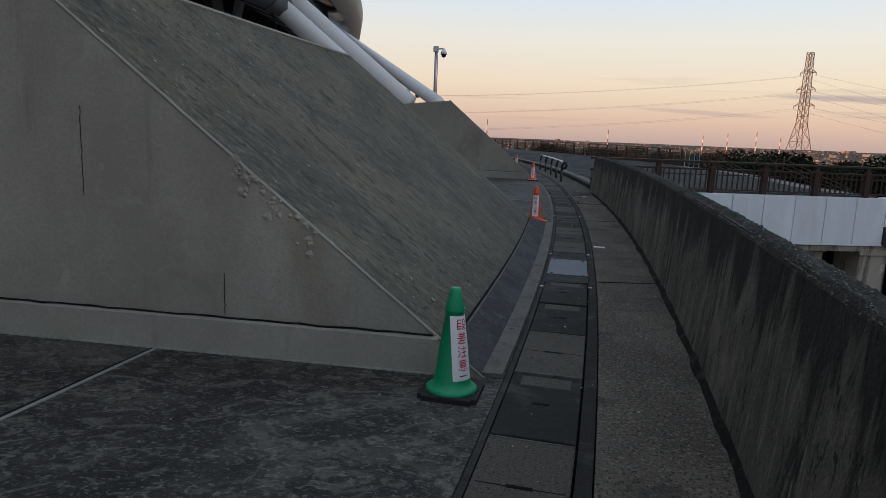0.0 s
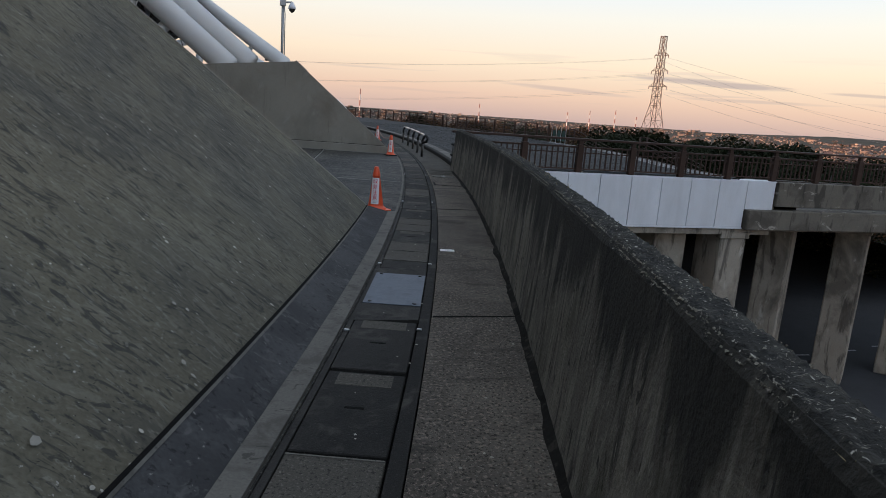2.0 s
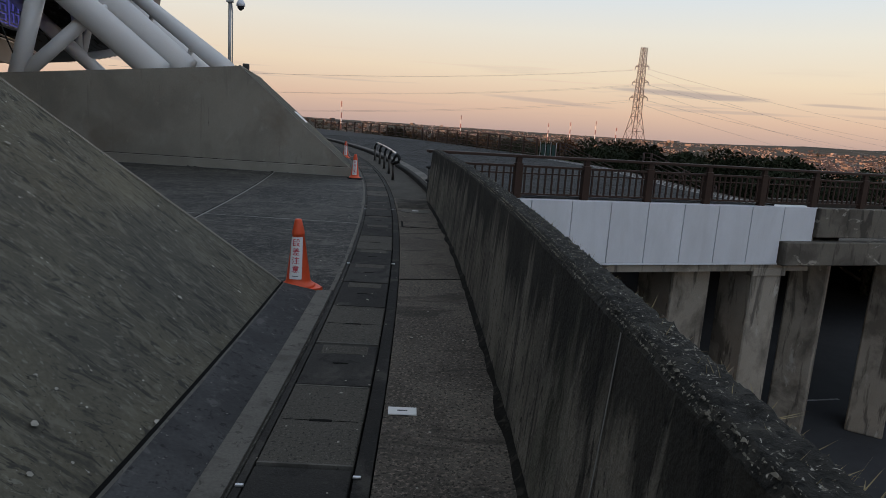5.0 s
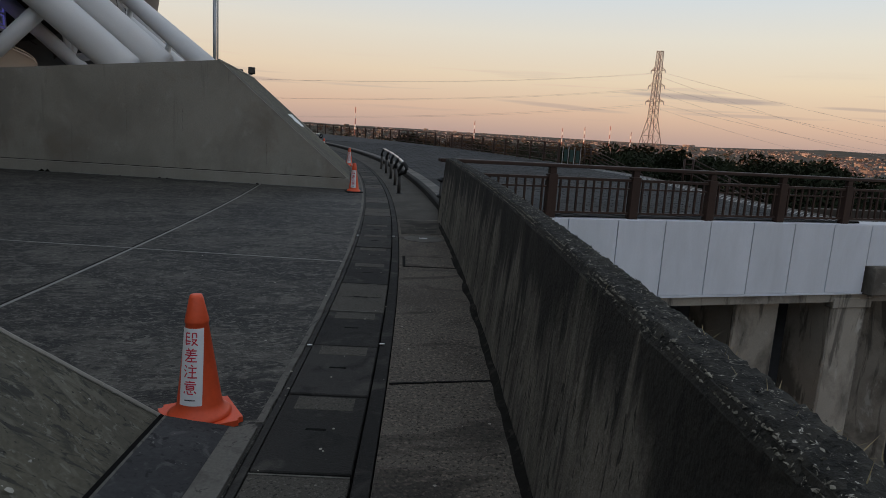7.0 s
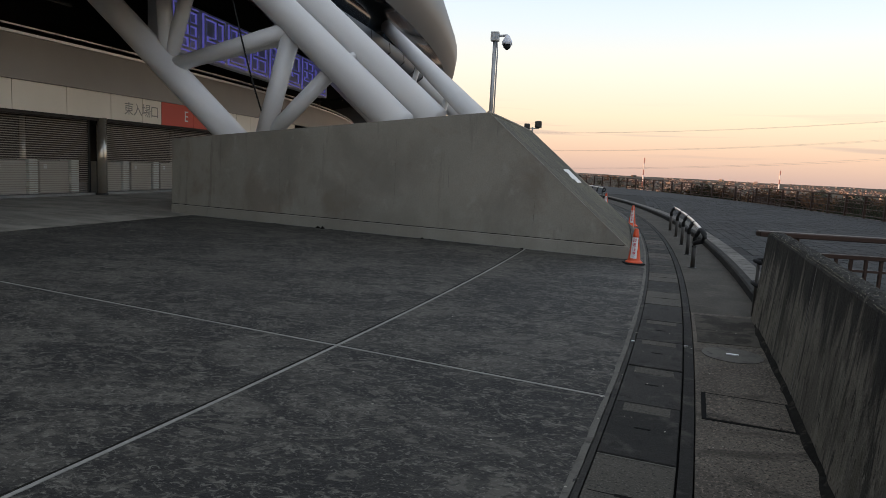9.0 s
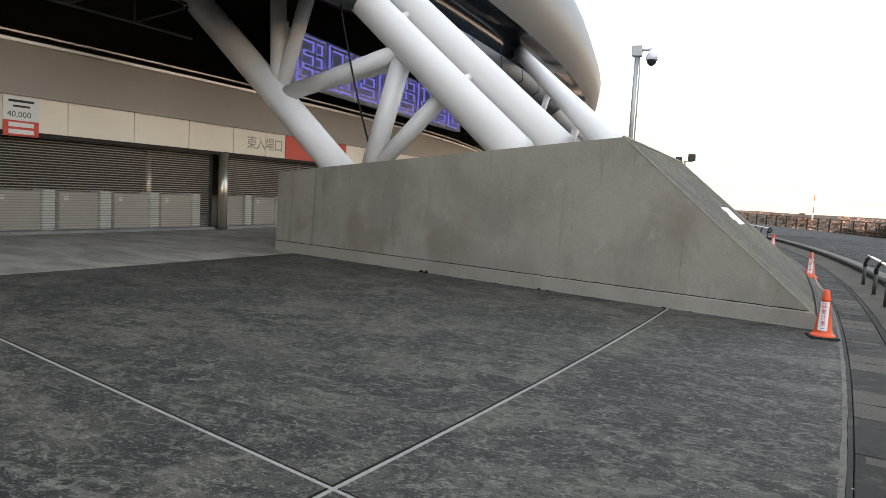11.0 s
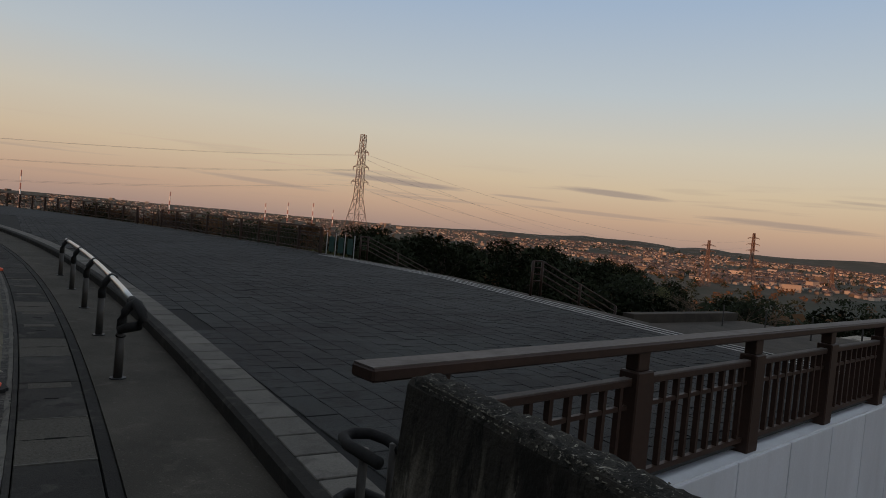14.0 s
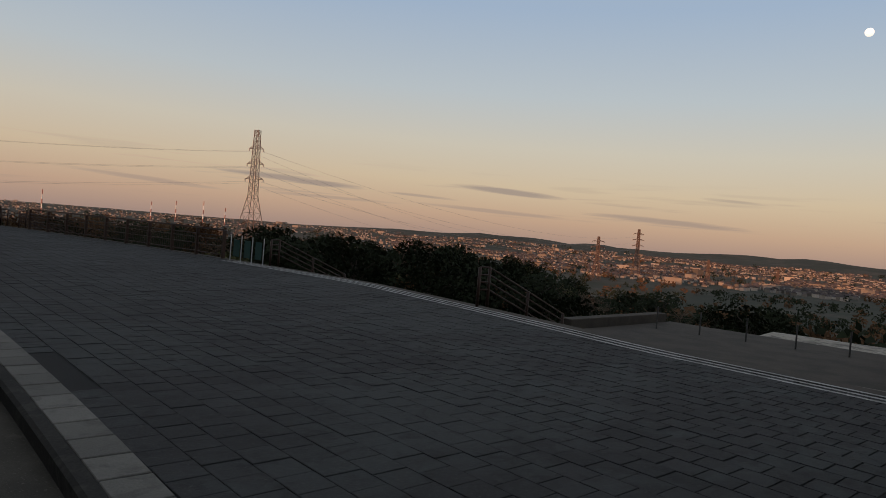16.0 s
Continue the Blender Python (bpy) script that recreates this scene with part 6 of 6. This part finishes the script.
# dry blades along the parapet crest
bm = bmesh.new()
for _ in range(900):
    y = rnd.uniform(0, 14)
    dens = noise.noise((y * 0.9, 3, 1))
    if dens < -0.05:
        continue
    p = ring(rnd.uniform(1.44, 1.59), y, 1.12)
    d = Vector((rnd.gauss(0, 1), rnd.gauss(0, 1), rnd.uniform(0.1, 0.9))).normalized() * rnd.uniform(0.01, 0.035)
    w = Vector((-d.y, d.x, 0)).normalized() * 0.0016
    bm.faces.new([bm.verts.new(q) for q in (p - w, p + w, p + d)])
for _ in range(500):
    y = rnd.uniform(6.8, 10.8)
    p = ring(rnd.uniform(1.50, 1.60), y, 1.12)
    d = Vector((rnd.gauss(0.3, 1), rnd.gauss(0, 1), rnd.uniform(0.0, 0.8))).normalized() * rnd.uniform(0.02, 0.075)
    w = Vector((-d.y, d.x, 0)).normalized() * 0.002
    bm.faces.new([bm.verts.new(q) for q in (p - w, p + w, p + d)])
tagged(part("crest_growth", bm, M["grass"]), "dry lichen and grass tufts on the parapet crest", "grass", kind="stuff")

# pale lichen crust along the inner edge of the crest
bm = bmesh.new()
for _ in range(12000):
    y = rnd.uniform(-1, WALL_END - 0.1)
    if noise.noise((y * 2.1, 7, 1)) + rnd.uniform(-0.25, 0.25) < -0.12:
        continue
    o = 1.434 + abs(rnd.gauss(0, 0.024)) if rnd.random() < 0.7 else rnd.uniform(1.44, 1.59)
    p = ring(o, y, 1.128 + (0.008 if o > 1.445 else -0.008))
    r = rnd.choice((0.002, 0.003, 0.004, 0.005, 0.007)) * rnd.uniform(0.6, 1.2)
    t0 = rnd.uniform(0, 1)
    loop = [bm.verts.new(p + Vector((math.cos(q + t0) * r * rnd.uniform(0.5, 1.3), math.sin(q + t0) * r * rnd.uniform(0.5, 1.6), rnd.uniform(-0.004, 0.003)))) for q in (0, 1.25, 2.5, 3.8, 5.0)]
    top = bm.verts.new(p + Vector((-0.3 * r, 0, r * rnd.uniform(0.4, 0.9))))
    for q in range(5):
        bm.faces.new((loop[q], loop[(q + 1) % 5], top))
tagged(part("lichen_crust", bm, M["lichen"]), "pale grey lichen crust along the parapet crest", "lichen", kind="stuff")

# dry flakes and pebbles lying on the sloping face and the walk
bm = bmesh.new()
secs = PIERS[0][1]
for _ in range(420):
    s, t = rnd.random() * 9.99, rnd.random() ** 1.3 * 0.9
    k = int(s)
    a = secs[k][0].lerp(secs[k + 1][0], s - k)
    b = secs[k][1].lerp(secs[k + 1][1], s - k)
    p = a.lerp(b, t) + Vector((0.64, 0, 0.77)) * 0.014
    r = rnd.choice((0.004, 0.005, 0.007, 0.01, 0.018)) * rnd.uniform(0.6, 1.2)
    u = Vector((0.1, 1, 0)).normalized() * r * rnd.uniform(0.7, 1.6)
    w = (b - a).normalized() * r
    n = Vector((0.64, 0, 0.77)) * r * 0.15
    ring6 = [bm.verts.new(p + u * math.cos(q) * rnd.uniform(0.7, 1.1) + w * math.sin(q) * rnd.uniform(0.7, 1.1)) for q in (0, 1.05, 2.1, 3.14, 4.2, 5.2)]
    top = bm.verts.new(p + n)
    for q in range(6):
        bm.faces.new((ring6[q], ring6[(q + 1) % 6], top))
for _ in range(260):
    p = ring(rnd.choice((rnd.uniform(0.65, 1.3), rnd.uniform(-0.1, 0.6), rnd.uniform(-6, -0.1))), rnd.uniform(0, 20), 0.006)
    r = rnd.uniform(0.004, 0.012)
    ring6 = [bm.verts.new(p + Vector((math.cos(q) * r * rnd.uniform(0.7, 1.2), math.sin(q) * r * rnd.uniform(0.7, 1.2), 0))) for q in (0, 1.05, 2.1, 3.14, 4.2, 5.2)]
    top = bm.verts.new(p + Vector((0, 0, r * 0.5)))
    for q in range(6):
        bm.faces.new((ring6[q], ring6[(q + 1) % 6], top))
tagged(part("litter", bm, M["flake"]), "pale dry flakes and pebbles scattered on concrete", "litter", kind="stuff")
# black strip of uneven width along the foot of the parapet
bm = bmesh.new()
rows = []
for i in range(260):
    y = -6 + (WALL_END + 5.6) * i / 259
    rows.append([bm.verts.new(ring(o, y, z)) for o, z in ((1.378, 0.0), (1.40, 0.05), (1.347, 0.045 + 0.03 * noise.noise((y * 3, 0, 5))), (1.305 + 0.04 * noise.noise((y * 2.2, 1, 1)) + 0.012 * noise.noise((y * 11, 1, 1)), 0.0065))])
for a, b in zip(rows, rows[1:]):
    for j in (2,):
        bm.faces.new((a[j], a[j + 1], b[j + 1], b[j]))
structure("wall_foot_dirt", bm, M["dirt"], "uneven black strip along the foot of the parapet", "dirt")

# ---------------------------------------------------------------- kerb tiles and paving blocks
tile = mesh_of(box(-0.158, 0.158, -0.199, 0.199, -0.03, 0.0, 0.006), "kerb_tile", M["kerb_tile"])
kerb_row = thing("kerb_tile_row", "row of pale square tiles along the road kerb", "kerb tiles", kind="structure")
y = WALL_END + 0.3
for k in range(120):
    part("tile", tile, None, kerb_row, m=ring_pose(1.785, y, 0.146 + rnd.uniform(-0.002, 0.002)) @ Matrix.Rotation(rnd.uniform(-0.01, 0.01), 4, "Z"))
    y += 0.42
bm = bmesh.new()
sweep([(1.625, 0.10), (1.625, 0.144), (1.945, 0.144), (1.945, 0.10)], y, 118, 60, bm)
tagged(part("tile_run", bm, M["kerb_tile"], kerb_row), kind="stuff")

PB = 0.30
block = mesh_of(box(-PB / 2 + 0.0025, PB / 2 - 0.0025, -PB / 2 + 0.0025, PB / 2 - 0.0025, -0.03, 0.0, 0.004), "paving_block", M["paver"])
verts, faces = [], []
count = 0
for i in range(-4, 44):
    for j in range(-8, 150):
        u, v = 5.6 + i * PB, 20.9 + j * PB + (PB / 2 if i % 2 else 0)
        x = u + (v - 21) * 0.075
        ofs = math.hypot(x - CX, v - CY) - R0
        if ofs < 1.94 + PB * 0.42 or v < 21.25 + (x - 5) * 0.079:
            continue
        yv = v
        if ofs > edge_off(yv) - 0.15:
            continue
        jit = rnd.uniform(-0.0035, 0.0035)
        rot = Matrix.Translation((x, v, ROAD_Z + jit)) @ Matrix.Rotation(-0.075 + rnd.uniform(-0.008, 0.008), 4, "Z") @ Matrix.Rotation(rnd.uniform(-0.008, 0.008), 4, "X") @ Matrix.Diagonal((rnd.uniform(0.975, 1.008), rnd.uniform(0.975, 1.008), 1, 1))
        if count < 300 and 21.8 < v < 27.5 and x < 9.2:
            part("paving_block", block, None, road, m=rot)
            count += 1
        else:
            h = PB / 2 - 0.0035
            s = len(verts)
            for z in (0.0, -0.02):
                for cx, cy in ((-h, -h), (h, -h), (h, h), (-h, h)):
                    verts.append(tuple(rot @ Vector((cx * (1 if z else 0.975), cy * (1 if z else 0.975), z + (0.004 if z else 0)))))
            faces += [(s, s + 1, s + 2, s + 3)] + [(s + k, s + (k + 1) % 4, s + 4 + (k + 1) % 4, s + 4 + k) for k in range(4)]
me = bpy.data.meshes.new("paving_field")
me.from_pydata(verts, [], faces)
me.materials.append(M["paver_stuff"])
ob = new("paving_field", me)
ob.parent = road
tagged(ob, kind="stuff")
bm = sweep([(1.94, ROAD_Z - 0.02), (1.94, ROAD_Z - 0.002), (12.35, ROAD_Z - 0.002), (12.35, ROAD_Z - 0.02)], 65, 118, 40)
tagged(part("paving_far", bm, M["paver_stuff"], road), kind="stuff")
